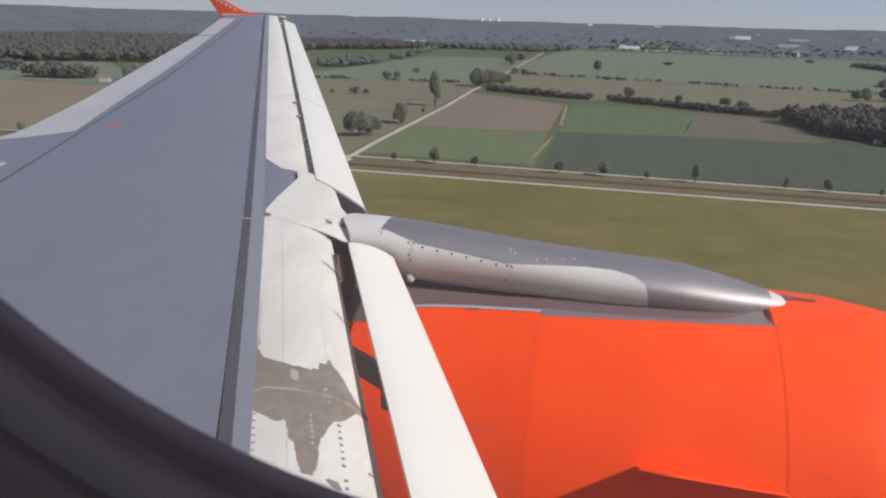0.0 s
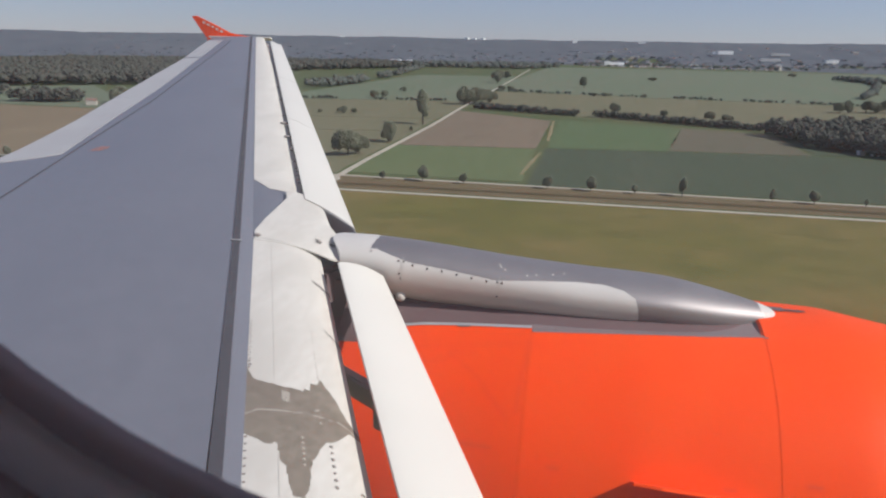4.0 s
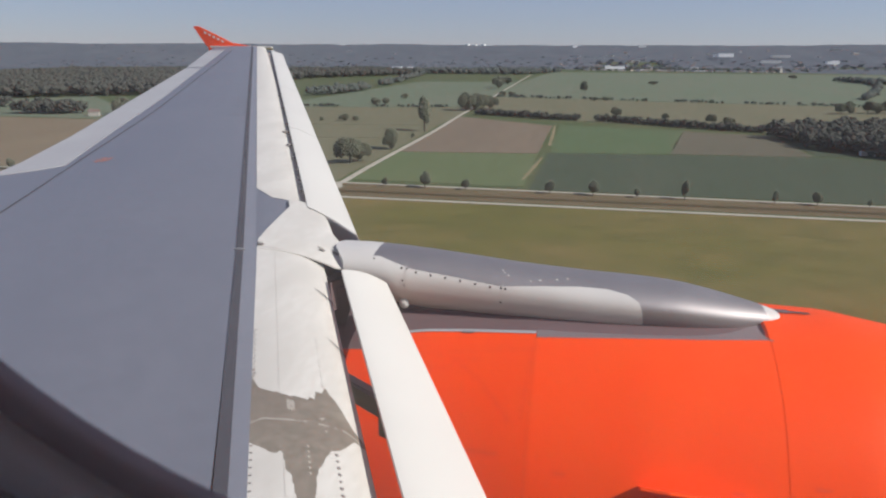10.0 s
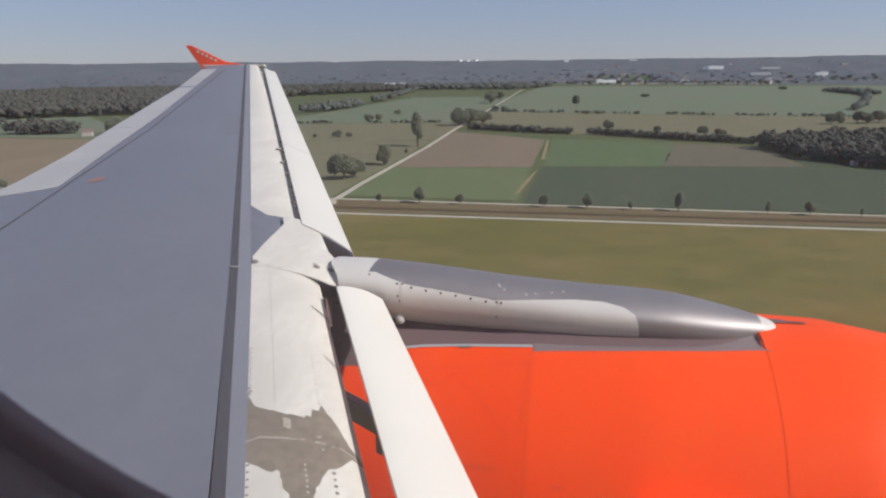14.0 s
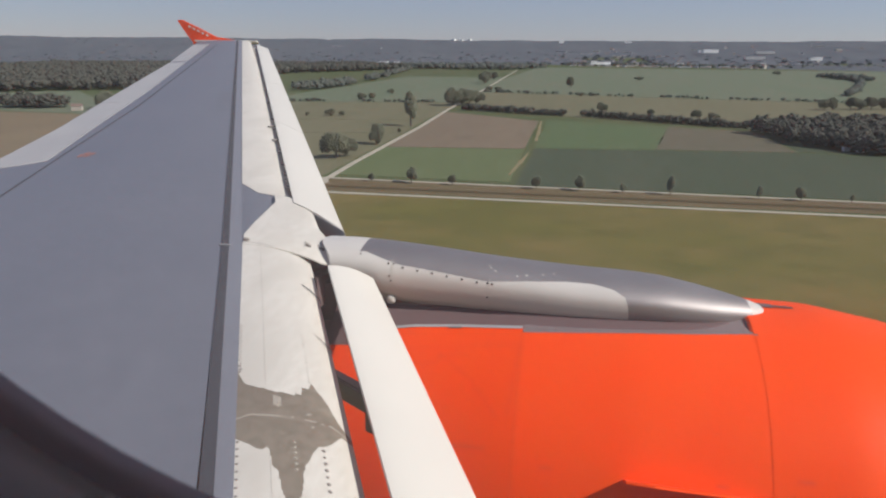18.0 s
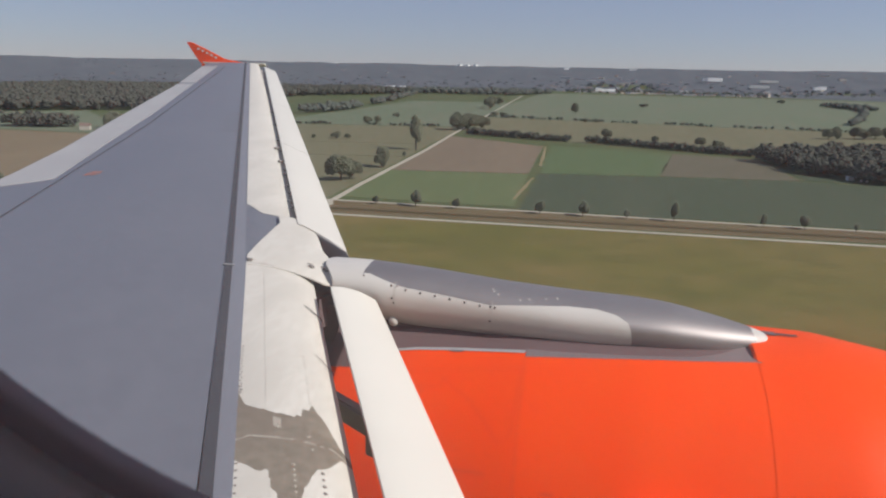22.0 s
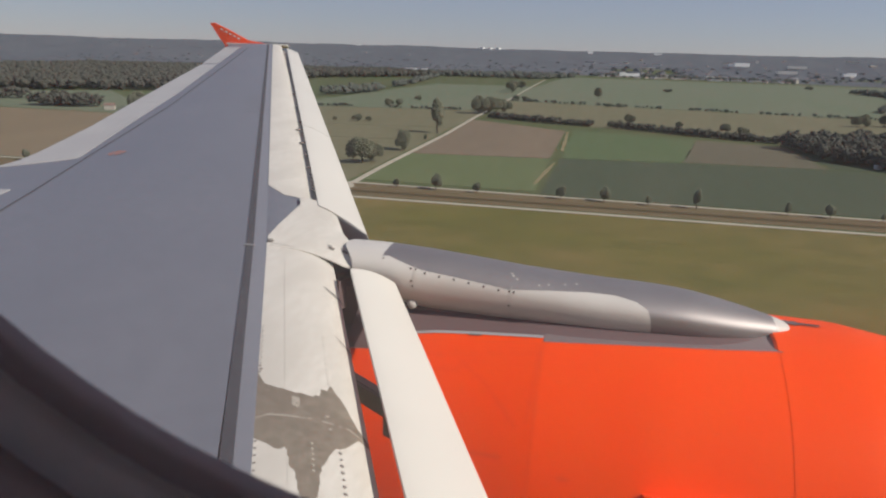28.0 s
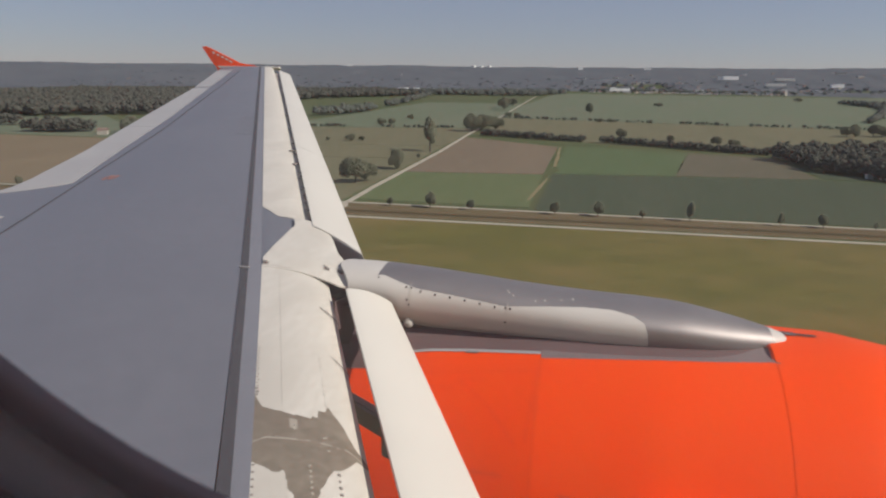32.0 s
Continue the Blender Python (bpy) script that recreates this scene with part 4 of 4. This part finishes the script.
ribbon("road", [(x + EAST + 6, y - 5) for x, y in HIGHWAY], 10.5, G + 0.35, ASPHALT, None, "pale dual carriageway cut through the forest", "road")
ribbon("verge", [(x + EAST, y) for x, y in HIGHWAY], 34, G + 0.22, VERGE, None, "dry brown verge along the dual carriageway", "verge")
for off in (-10.6, -1.4, 1.4, 10.6):
    ribbon("lane_marking", [(x + EAST + off * 0.79, y - off * 0.61) for x, y in HIGHWAY], 0.3, G + 0.37, PAINT, None, "thin white edge line of the carriageway", "marking")
ribbon("road", [(x + EAST, y) for x, y in [(-1062, 412), (-1050, 445), (-992, 531), (-914, 644), (-838, 732), (-760, 850)]], 5.0, G + 0.36, GRAVEL, None, "pale country road past a stubble field", "road")
ribbon("gravel_track", [(x + EAST, y) for x, y in [(-1200, 436), (-1164, 458), (-1111, 552), (-1050, 590), (-969, 664), (-928, 645)]], 3.0, G + 0.34, GRAVEL, None, "narrow gravel path curving through stubble", "track")


def vehicle(x, y, turn, truck, paint):
    """A car or a box truck standing on the road."""
    v = tagged(new("truck" if truck else "car"), "white box truck on the dual carriageway" if truck else "small pale car on the dual carriageway", "truck" if truck else "car", "vehicles on the highway")
    v.matrix_basis = pose(x + EAST, y, G + 0.35, 0, 0, turn)
    long, wide = (9.5, 2.5) if truck else (4.4, 1.8)
    bm = bmesh.new()
    if truck:
        box(bm, Matrix.Translation((-1.3, 0, 2.35)), 7.0, 2.5, 2.7, 0.06)
        part("cargo_box", bm, paint, v)
        bm = bmesh.new()
        box(bm, Matrix.Translation((3.6, 0, 1.75)), 2.1, 2.4, 2.3, 0.2)
        part("cab", bm, paint, v)
        bm = bmesh.new()
        box(bm, Matrix.Translation((4.64, 0, 2.2)), 0.06, 2.1, 0.8, 0.02)
        part("windscreen", bm, GLAZING, v)
        bm = bmesh.new()
        box(bm, Matrix.Translation((-0.3, 0, 0.85)), 8.6, 1.0, 0.3, 0.03)
        part("chassis", bm, TYRE, v)
    else:
        box(bm, Matrix.Translation((0, 0, 0.62)), 4.4, 1.8, 0.68, 0.16)
        part("body", bm, paint, v)
        bm = bmesh.new()
        box(bm, Matrix.Translation((-0.2, 0, 1.15)), 2.3, 1.55, 0.55, 0.2)
        part("cabin", bm, GLAZING, v)
    r = 0.5 if truck else 0.32
    for k in range(4):
        bm = bmesh.new()
        at = Matrix.Translation((long * (0.33 if k < 2 else -0.3), (wide / 2 - 0.14) * (1 if k % 2 else -1), r)) @ Matrix.Rotation(math.pi / 2, 4, "X")
        bmesh.ops.create_cone(bm, cap_ends=True, segments=16, radius1=r, radius2=r, depth=0.26, matrix=at)
        part("wheel", bm, TYRE, v)
    return v


for x, y, truck in ((-1433, 545, True), (-1298, 723, True), (-1360, 622, False), (-1200, 830, False), (-1560, 362, False), (-1130, 915, False)):
    vehicle(x, y, 52, truck, SLAT if truck else STRIP)

# ---- trees ----
OCTA = np.array([(1, 0, 0), (-1, 0, 0), (0, 1, 0), (0, -1, 0), (0, 0, 1), (0, 0, -1)], float)
OCTA_F = np.array([(0, 2, 4), (2, 1, 4), (1, 3, 4), (3, 0, 4), (2, 0, 5), (1, 2, 5), (3, 1, 5), (0, 3, 5)])


def clumps(rs, n, wide, tall, base, size, slim):
    """Leaf clumps filling an uneven crown: vertices and faces."""
    vs, fs = [], []
    lobes = [(rs.normal(0, 0.33, 3) * (1, 1, 0.5), rs.uniform(0.45, 0.75)) for _ in range(5)]
    for i in range(n):
        c, r = lobes[rs.integers(5)]
        d = rs.normal(0, 1, 3)
        d /= np.linalg.norm(d)
        p = c + d * r * rs.uniform(0.55, 1.0)
        h = (p[2] + 1) / 2
        p = np.array((p[0] * wide * (1 - slim * max(h, 0)), p[1] * wide * (1 - slim * max(h, 0)), base + tall * max(h, 0.0)))
        a = rs.normal(0, 1, (3, 3))
        q, _ = np.linalg.qr(a)
        v = (OCTA * rs.uniform(0.6, 1.25, (6, 1))) @ q * size * rs.uniform(0.6, 1.4)
        fs.append(OCTA_F + 6 * i)
        vs.append(v + p)
    return np.concatenate(vs), np.concatenate(fs)


def fast_mesh(name, v, f, mat):
    me = bpy.data.meshes.new(name)
    me.vertices.add(len(v))
    me.vertices.foreach_set("co", np.asarray(v, np.float32).ravel())
    me.loops.add(f.size)
    me.loops.foreach_set("vertex_index", np.asarray(f, np.int32).ravel())
    me.polygons.add(len(f))
    me.polygons.foreach_set("loop_start", np.arange(0, f.size, f.shape[1], dtype=np.int32))
    me.materials.append(mat)
    me.polygons.foreach_set("use_smooth", np.ones(len(f), bool))
    me.update(calc_edges=True)
    me.validate()
    return me


def limb(bm, a, b, r0, r1):
    d = (b - a)
    q = d.to_track_quat("Z", "Y").to_matrix().to_4x4()
    bmesh.ops.create_cone(bm, cap_ends=True, segments=7, radius1=r0, radius2=r1, depth=d.length, matrix=Matrix.Translation((a + b) / 2) @ q)


def tree_kind(seed, height, wide, slim, bare):
    rs = np.random.default_rng(seed)
    t = tagged(new("tree"), "leafy dark green tree standing alone", "tree", "field trees")
    bm = bmesh.new()
    limb(bm, Vector((0, 0, -0.3)), Vector((0.02 * height, 0, height * 0.55)), height * 0.028, height * 0.012)
    for k in range(6):
        a, h = k * 1.05 + rs.uniform(0, 0.6), height * rs.uniform(0.28, 0.5)
        limb(bm, Vector((0.01 * height, 0, h)), Vector((math.cos(a) * wide * 0.6, math.sin(a) * wide * 0.6, h + height * 0.22)), height * 0.011, height * 0.004)
    part("trunk", bm, BARK, t)
    v, f = clumps(rs, 2600, wide, height * (1 - bare), height * bare, height * 0.03, slim)
    crown = new("crown", fast_mesh("crown", v, f, LEAF))
    crown.parent = t
    return t


KINDS = [tree_kind(11, 10, 4.0, 0.35, 0.07), tree_kind(12, 10, 3.0, 0.3, 0.12), tree_kind(13, 10, 2.2, 0.45, 0.08), tree_kind(14, 10, 4.6, 0.3, 0.04)]
used = set()


def tree(x, y, h, kind, w=1.0, label="", group=""):
    m = Matrix.Translation((x + EAST, y, G)) @ Matrix.Rotation(rng.uniform(0, 6.28), 4, "Z")
    if kind in used:
        t = copy_thing(KINDS[kind], m)
    else:
        t = KINDS[kind]
        t.matrix_basis = m
        used.add(kind)
    s = h / 10
    t.scale = (s * w, s * w, s)
    return tagged(t, label, "", group)


for x, h in ((-1170, 7), (-300, 8), (-255, 7), (-228, 5), (-200, 8), (-175, 6), (-143, 9), (-128, 4), (-76, 5), (-52, 9), (-28, 6), (20, 7), (44, 8), (68, 5), (93, 9),
             (139, 6), (160, 7), (185, 4), (214, 6), (240, 8), (268, 7), (300, 5), (-330, 7), (-362, 6), (-395, 8), (-430, 7), (-470, 6), (-515, 8), (-560, 7)):
    tree(x, 405.5 - 0.008 * x, h * 1.2, 1 + (int(x) % 2), 1.15, "small roadside tree in a spaced row", "roadside row of trees")
for k in range(9):
    x = -600 - 38 * k + rng.uniform(-5, 5)
    tree(x, 405.5 - 0.008 * x, rng.uniform(7, 10), 1 + k % 2, 1.15, "small roadside tree in a spaced row", "roadside row of trees")
for x, y, h, k, w in ((-1079, 448, 9, 3, 1), (-1055, 447, 24, 2, 0.7), (-1049, 483, 12, 0, 1.1), (-1029, 462, 24, 2, 0.7), (-1021, 518, 13, 3, 1), (-994, 561, 9, 3, 1), (-961, 597, 11, 0, 1),
                      (-934, 643, 9, 3, 1), (-950, 418, 16, 3, 0.8), (-931, 427, 24, 2, 0.7), (-915, 418, 10, 0, 1), (-776, 432, 14, 0, 1), (-768, 480, 12, 3, 1), (-762, 524, 13, 0, 1), (-752, 570, 11, 3, 1),
                      (-744, 612, 16, 0, 1.1), (-804, 630, 13, 3, 1.1)):
    tree(x, y, h, k, w, "tree beside a country road and stubble", "trees along the western road")
for x, y, h, k, w in ((-124, 486, 22, 0, 1.15), (-121, 495, 17, 3, 1.0), (-117, 567, 20, 0, 1.0), (-114, 563, 15, 3, 0.9), (-118, 701, 34, 2, 1.1), (-115, 640, 6, 1, 1.0),
                      (-119, 958, 27, 3, 0.95), (-113, 962, 24, 0, 1.1), (-106, 968, 22, 3, 1), (-100, 985, 24, 0, 1.1), (-93, 1000, 20, 3, 1.1), (-112, 1010, 24, 0, 1.1),
                      (-142, 1500, 24, 0, 1.1), (-148, 1560, 28, 3, 1.0), (-150, 1640, 25, 0, 1.2), (-146, 1720, 20, 3, 1.2), (-158, 1800, 18, 0, 1.2), (-110, 1313, 8, 3, 2.4), (-98, 1318, 7, 3, 2.4)):
    tree(x, y, h, k, w, "large leafy tree beside the farm lane", "trees along the farm lane")
for x, y, h, k, w in ((32, 1429, 26, 0, 0.9), (-262, 1016, 12, 3, 1.3), (-247, 1020, 13, 0, 1.5), (-253, 1167, 9, 3, 1.7), (-226, 781, 9, 3, 1.5), (-214, 783, 7, 0, 1.6), (-253, 776, 5, 3, 1.4),
                      (193, 1849, 9, 3, 3.0), (50, 1210, 7, 3, 2.0), (68, 1216, 6, 3, 2.2), (-500, 768, 22, 0, 1.0), (-488, 772, 20, 3, 1.1), (-510, 790, 24, 0, 1.1), (-470, 790, 20, 3, 1.2),
                      (364, 1040, 17, 0, 1.2), (376, 1046, 19, 3, 1.1), (402, 1058, 20, 0, 1.2), (414, 1062, 16, 3, 1.2), (432, 1071, 20, 0, 1.3), (450, 1080, 18, 3, 1.3), (649, 2423, 12, 3, 3.0),
                      (-640, 700, 22, 3, 1), (72, 914, 14, 3, 1.1), (128, 890, 9, 3, 1.4), (176, 858, 13, 0, 1.3), (190, 850, 10, 3, 1.5)):
    tree(x, y, h, k, w, "rounded field tree with dark leaves", "scattered field trees")


def wood(name, spots, label, size=1.0, n=34, seed=5, mat=WOOD):
    """Many crowns in one mesh; spots are (x, y, height, base)."""
    rs = np.random.default_rng(seed)
    stock = [clumps(rs, n, 0.36, 0.86, 0.06, 0.15 if n < 60 else 0.095, 0.25) for _ in range(6)]
    vs, fs, off = [], [], 0
    for x, y, h, b in spots:
        x += EAST
        v, f = stock[rs.integers(6)]
        a = rs.uniform(0, 6.28)
        c, s = math.cos(a), math.sin(a)
        w = rs.uniform(0.85, 1.3) * size
        p = np.empty_like(v)
        p[:, 0], p[:, 1], p[:, 2] = x + h * w * (c * v[:, 0] - s * v[:, 1]), y + h * w * (s * v[:, 0] + c * v[:, 1]), b + h * v[:, 2]
        vs.append(p)
        fs.append(f + off)
        off += len(v)
    ob = new(name, fast_mesh(name, np.concatenate(vs), np.concatenate(fs), mat))
    return tagged(ob, label, "woodland", "", "stuff")


def scatter(poly, gap, hmin, hmax, edge_bias=0.0):
    xs, ys = [p[0] for p in poly], [p[1] for p in poly]
    out, y = [], min(ys)
    while y < max(ys):
        x = min(xs)
        while x < max(xs):
            px, py = x + rng.uniform(-0.45, 0.45) * gap, y + rng.uniform(-0.45, 0.45) * gap
            if inside(poly, px, py):
                out.append((px, py, rng.uniform(hmin, hmax), G + hill(px, py)))
            x += gap
        y += gap
    return out


def hedge(pts, gap, hmin, hmax):
    out = []
    for (x0, y0), (x1, y1) in zip(pts, pts[1:]):
        d = math.hypot(x1 - x0, y1 - y0)
        for k in range(int(d / gap)):
            t = (k + rng.random()) * gap / d
            if noise.noise(Vector((x0 + t * (x1 - x0), y0 + t * (y1 - y0), 0)) / 40) > -0.35:
                out.append((x0 + t * (x1 - x0) + rng.uniform(-2, 2), y0 + t * (y1 - y0) + rng.uniform(-2, 2), rng.uniform(hmin, hmax), G))
    return out




def off_road(spots):
    """Only the trees that stand clear of the dual carriageway."""
    out = []
    for q in spots:
        near = 99.0
        for (x0, y0), (x1, y1) in zip(HIGHWAY, HIGHWAY[1:]):
            t = max(0.0, min(1.0, ((q[0] - x0) * (x1 - x0) + (q[1] - y0) * (y1 - y0)) / ((x1 - x0) ** 2 + (y1 - y0) ** 2)))
            near = min(near, math.hypot(q[0] - x0 - t * (x1 - x0), q[1] - y0 - t * (y1 - y0)))
        if near > 21:
            out.append(q)
    return out


wood("hedgerow", hedge([(-98, 905), (-4, 862), (60, 850), (149, 800), (214, 771)], 1.6, 5, 10), "dark bushy hedgerow between fields", 1.25, 44)
wood("hedgerow", hedge([(-420, 950), (-300, 975), (-118, 1012)], 4.0, 3, 6), "low hedgerow across the fields", 1.3, 36, 8)
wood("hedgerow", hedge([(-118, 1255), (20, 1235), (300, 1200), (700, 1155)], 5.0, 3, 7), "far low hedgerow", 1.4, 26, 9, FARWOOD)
wood("woodland", scatter([(208, 745), (222, 655), (262, 600), (420, 560), (640, 560), (640, 720), (420, 800), (300, 790)], 9.5, 14, 20), "dense dark wood at the field corner", 1.15, 150, 21)
wood("woodland", off_road(scatter([(-1500, 995), (-829, 985), (-742, 1070), (-650, 1110), (-690, 1860), (-480, 2300), (-700, 2450), (-1500, 2000)], 17, 17, 25)), "broad dark forest", 1.3, 44, 22)
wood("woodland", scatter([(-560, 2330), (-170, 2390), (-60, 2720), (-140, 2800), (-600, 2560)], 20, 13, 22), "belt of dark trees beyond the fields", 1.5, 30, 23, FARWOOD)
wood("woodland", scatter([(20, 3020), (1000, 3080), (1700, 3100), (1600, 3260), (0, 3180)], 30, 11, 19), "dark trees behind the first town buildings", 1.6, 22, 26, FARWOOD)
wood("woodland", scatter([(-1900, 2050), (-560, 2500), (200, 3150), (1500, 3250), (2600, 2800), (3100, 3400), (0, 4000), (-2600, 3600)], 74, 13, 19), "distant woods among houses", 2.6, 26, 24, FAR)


wood("woodland", off_road(scatter([(-2500, 100), (-1300, 60), (-1238, 440), (-1210, 512), (-1160, 592), (-1060, 598), (-985, 672), (-880, 915), (-845, 978), (-1500, 990), (-2300, 1400)], 22, 15, 23)),
     "broad brown-green forest on both sides of the highway", 1.5, 16, 35)
wood("woodland", scatter([(-768, 398), (-705, 420), (-608, 432), (-585, 418), (-590, 372), (-735, 334)], 10, 12, 17), "low dense brown-green wood beside the airfield", 1.2, 40, 36)
wood("tree_belt", hedge([(-849, 756), (-780, 800), (-714, 850)], 5.0, 13, 20), "belt of trees behind a green field", 1.3, 40, 37)
wood("woodland", scatter([(-632, 752), (-566, 768), (-560, 800), (-630, 792)], 7, 15, 21), "small dark wood at the edge of the stubble", 1.1, 70, 31)
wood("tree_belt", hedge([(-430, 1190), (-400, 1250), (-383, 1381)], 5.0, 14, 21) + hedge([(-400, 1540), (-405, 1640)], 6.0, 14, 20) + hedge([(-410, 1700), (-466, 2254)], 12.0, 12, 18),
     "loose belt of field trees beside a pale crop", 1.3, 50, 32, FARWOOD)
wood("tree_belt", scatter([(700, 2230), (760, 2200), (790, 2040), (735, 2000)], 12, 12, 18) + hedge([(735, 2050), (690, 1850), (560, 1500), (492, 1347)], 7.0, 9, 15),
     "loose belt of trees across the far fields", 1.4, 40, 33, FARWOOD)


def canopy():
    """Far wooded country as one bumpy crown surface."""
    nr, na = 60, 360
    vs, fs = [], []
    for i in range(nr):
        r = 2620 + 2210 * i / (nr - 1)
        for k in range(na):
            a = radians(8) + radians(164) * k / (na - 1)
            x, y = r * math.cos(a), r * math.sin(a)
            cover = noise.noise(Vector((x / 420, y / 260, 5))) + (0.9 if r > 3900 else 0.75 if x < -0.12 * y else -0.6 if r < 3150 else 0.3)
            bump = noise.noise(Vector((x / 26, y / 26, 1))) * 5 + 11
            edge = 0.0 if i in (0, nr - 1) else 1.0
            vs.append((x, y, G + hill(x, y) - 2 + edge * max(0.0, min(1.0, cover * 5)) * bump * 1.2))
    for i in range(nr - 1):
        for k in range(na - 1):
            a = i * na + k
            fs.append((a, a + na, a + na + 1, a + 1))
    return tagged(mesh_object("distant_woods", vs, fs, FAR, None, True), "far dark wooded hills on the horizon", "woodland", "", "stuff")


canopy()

# ---- town in the distance ----


def building(x, y, w, d, h, turn, wall, roof, gable, base=None):
    b = tagged(new("building"), "pale distant building at the edge of town" if not gable else "distant house with pitched roof", "building", "distant town")
    z = G + hill(x, y) if base is None else base
    b.matrix_basis = pose(x, y, z, 0, 0, turn)
    bm = bmesh.new()
    box(bm, Matrix.Translation((0, 0, h / 2 - 0.5)), w, d, h + 1)
    part("wall", bm, wall, b)
    bm = bmesh.new()
    if gable:
        p = [bm.verts.new(c) for c in ((-w / 2 - 0.4, -d / 2 - 0.4, h), (w / 2 + 0.4, -d / 2 - 0.4, h), (w / 2 + 0.4, d / 2 + 0.4, h), (-w / 2 - 0.4, d / 2 + 0.4, h),
                                       (-w / 2 - 0.4, 0, h + d * 0.45), (w / 2 + 0.4, 0, h + d * 0.45))]
        for f in ((0, 1, 5, 4), (2, 3, 4, 5), (0, 4, 3), (1, 2, 5), (0, 3, 2, 1)):
            bm.faces.new([p[i] for i in f])
    else:
        box(bm, Matrix.Translation((0, 0, h + 0.25)), w + 0.6, d + 0.6, 0.5)
    part("roof", bm, roof, b)
    return b


for k in range(30):
    y = rng.uniform(2980, 3060)
    x = -10 + 24 * k + rng.uniform(-9, 9)
    if k % 3 == 0:
        building(x, y, rng.uniform(22, 48), rng.uniform(14, 22), rng.uniform(5, 7), rng.uniform(-6, 6), WALLS[rng.randrange(2)], ROOFS[2], False)
    else:
        building(x, y, rng.uniform(9, 14), rng.uniform(7, 10), rng.uniform(3.5, 5), rng.uniform(-40, 40), WALLS[1 + rng.randrange(2)], ROOFS[rng.randrange(2)], True)
for k in range(70):
    y = rng.uniform(3050, 4200)
    x = rng.uniform(-0.05, 0.35) * y if k % 9 else rng.uniform(-0.75, -0.1) * y
    if rng.random() < 0.3:
        building(x, y, rng.uniform(24, 60), rng.uniform(18, 30), rng.uniform(12, 17), rng.uniform(-12, 12), WALLS[rng.randrange(3)], ROOFS[1 + rng.randrange(2)], False)
    else:
        building(x, y, rng.uniform(10, 18), rng.uniform(9, 12), rng.uniform(10, 14), rng.uniform(-40, 40), WALLS[1 + rng.randrange(2)], ROOFS[rng.randrange(2)], True)
for x, w, h in ((-752, 26, 13), (-702, 22, 11), (-652, 24, 14)):
    building(x, 4600, w, 18, h, -30, WHITEWASH, WHITEWASH, False, 17)
for x, y, z, w, h in ((657, 3900, -31, 72, 16), (612, 3910, -31, 20, 12), (911, 3900, -32, 90, 10), (735, 3300, -50, 80, 9), (943, 3200, -50, 46, 9), (960, 3230, -46, 30, 8), (105, 3000, -74, 60, 9), (70, 2990, -74, 22, 12),
                      (295, 4500, 6, 40, 14), (-48, 4500, -4, 50, 12), (-90, 4500, 4, 26, 18), (20, 4480, -4, 70, 9), (-1524, 4500, 6, 26, 12), (-1322, 4000, -36, 36, 14), (-679, 2600, -74, 34, 7), (-635, 2620, -74, 20, 6),
                      (-2625, 4200, -8, 100, 12), (-2446, 4200, -4, 120, 12), (-2380, 4190, -4, 50, 14), (-3000, 3700, -6, 80, 10)):
    building(x, y, w, 20, h, 4, WHITEWASH if w < 75 else WALLS[0], ROOFS[2], False, z + 5)
for x, y in ((215, 620), (224, 616)):
    building(x, y, 5, 3.5, 2.8, 12, WALLS[0], ROOFS[2], False)
for x, y, h in ((-523, 757, 5),):
    building(x + EAST, y, 11, 7, h, 20, WALLS[1], ROOFS[0], True)
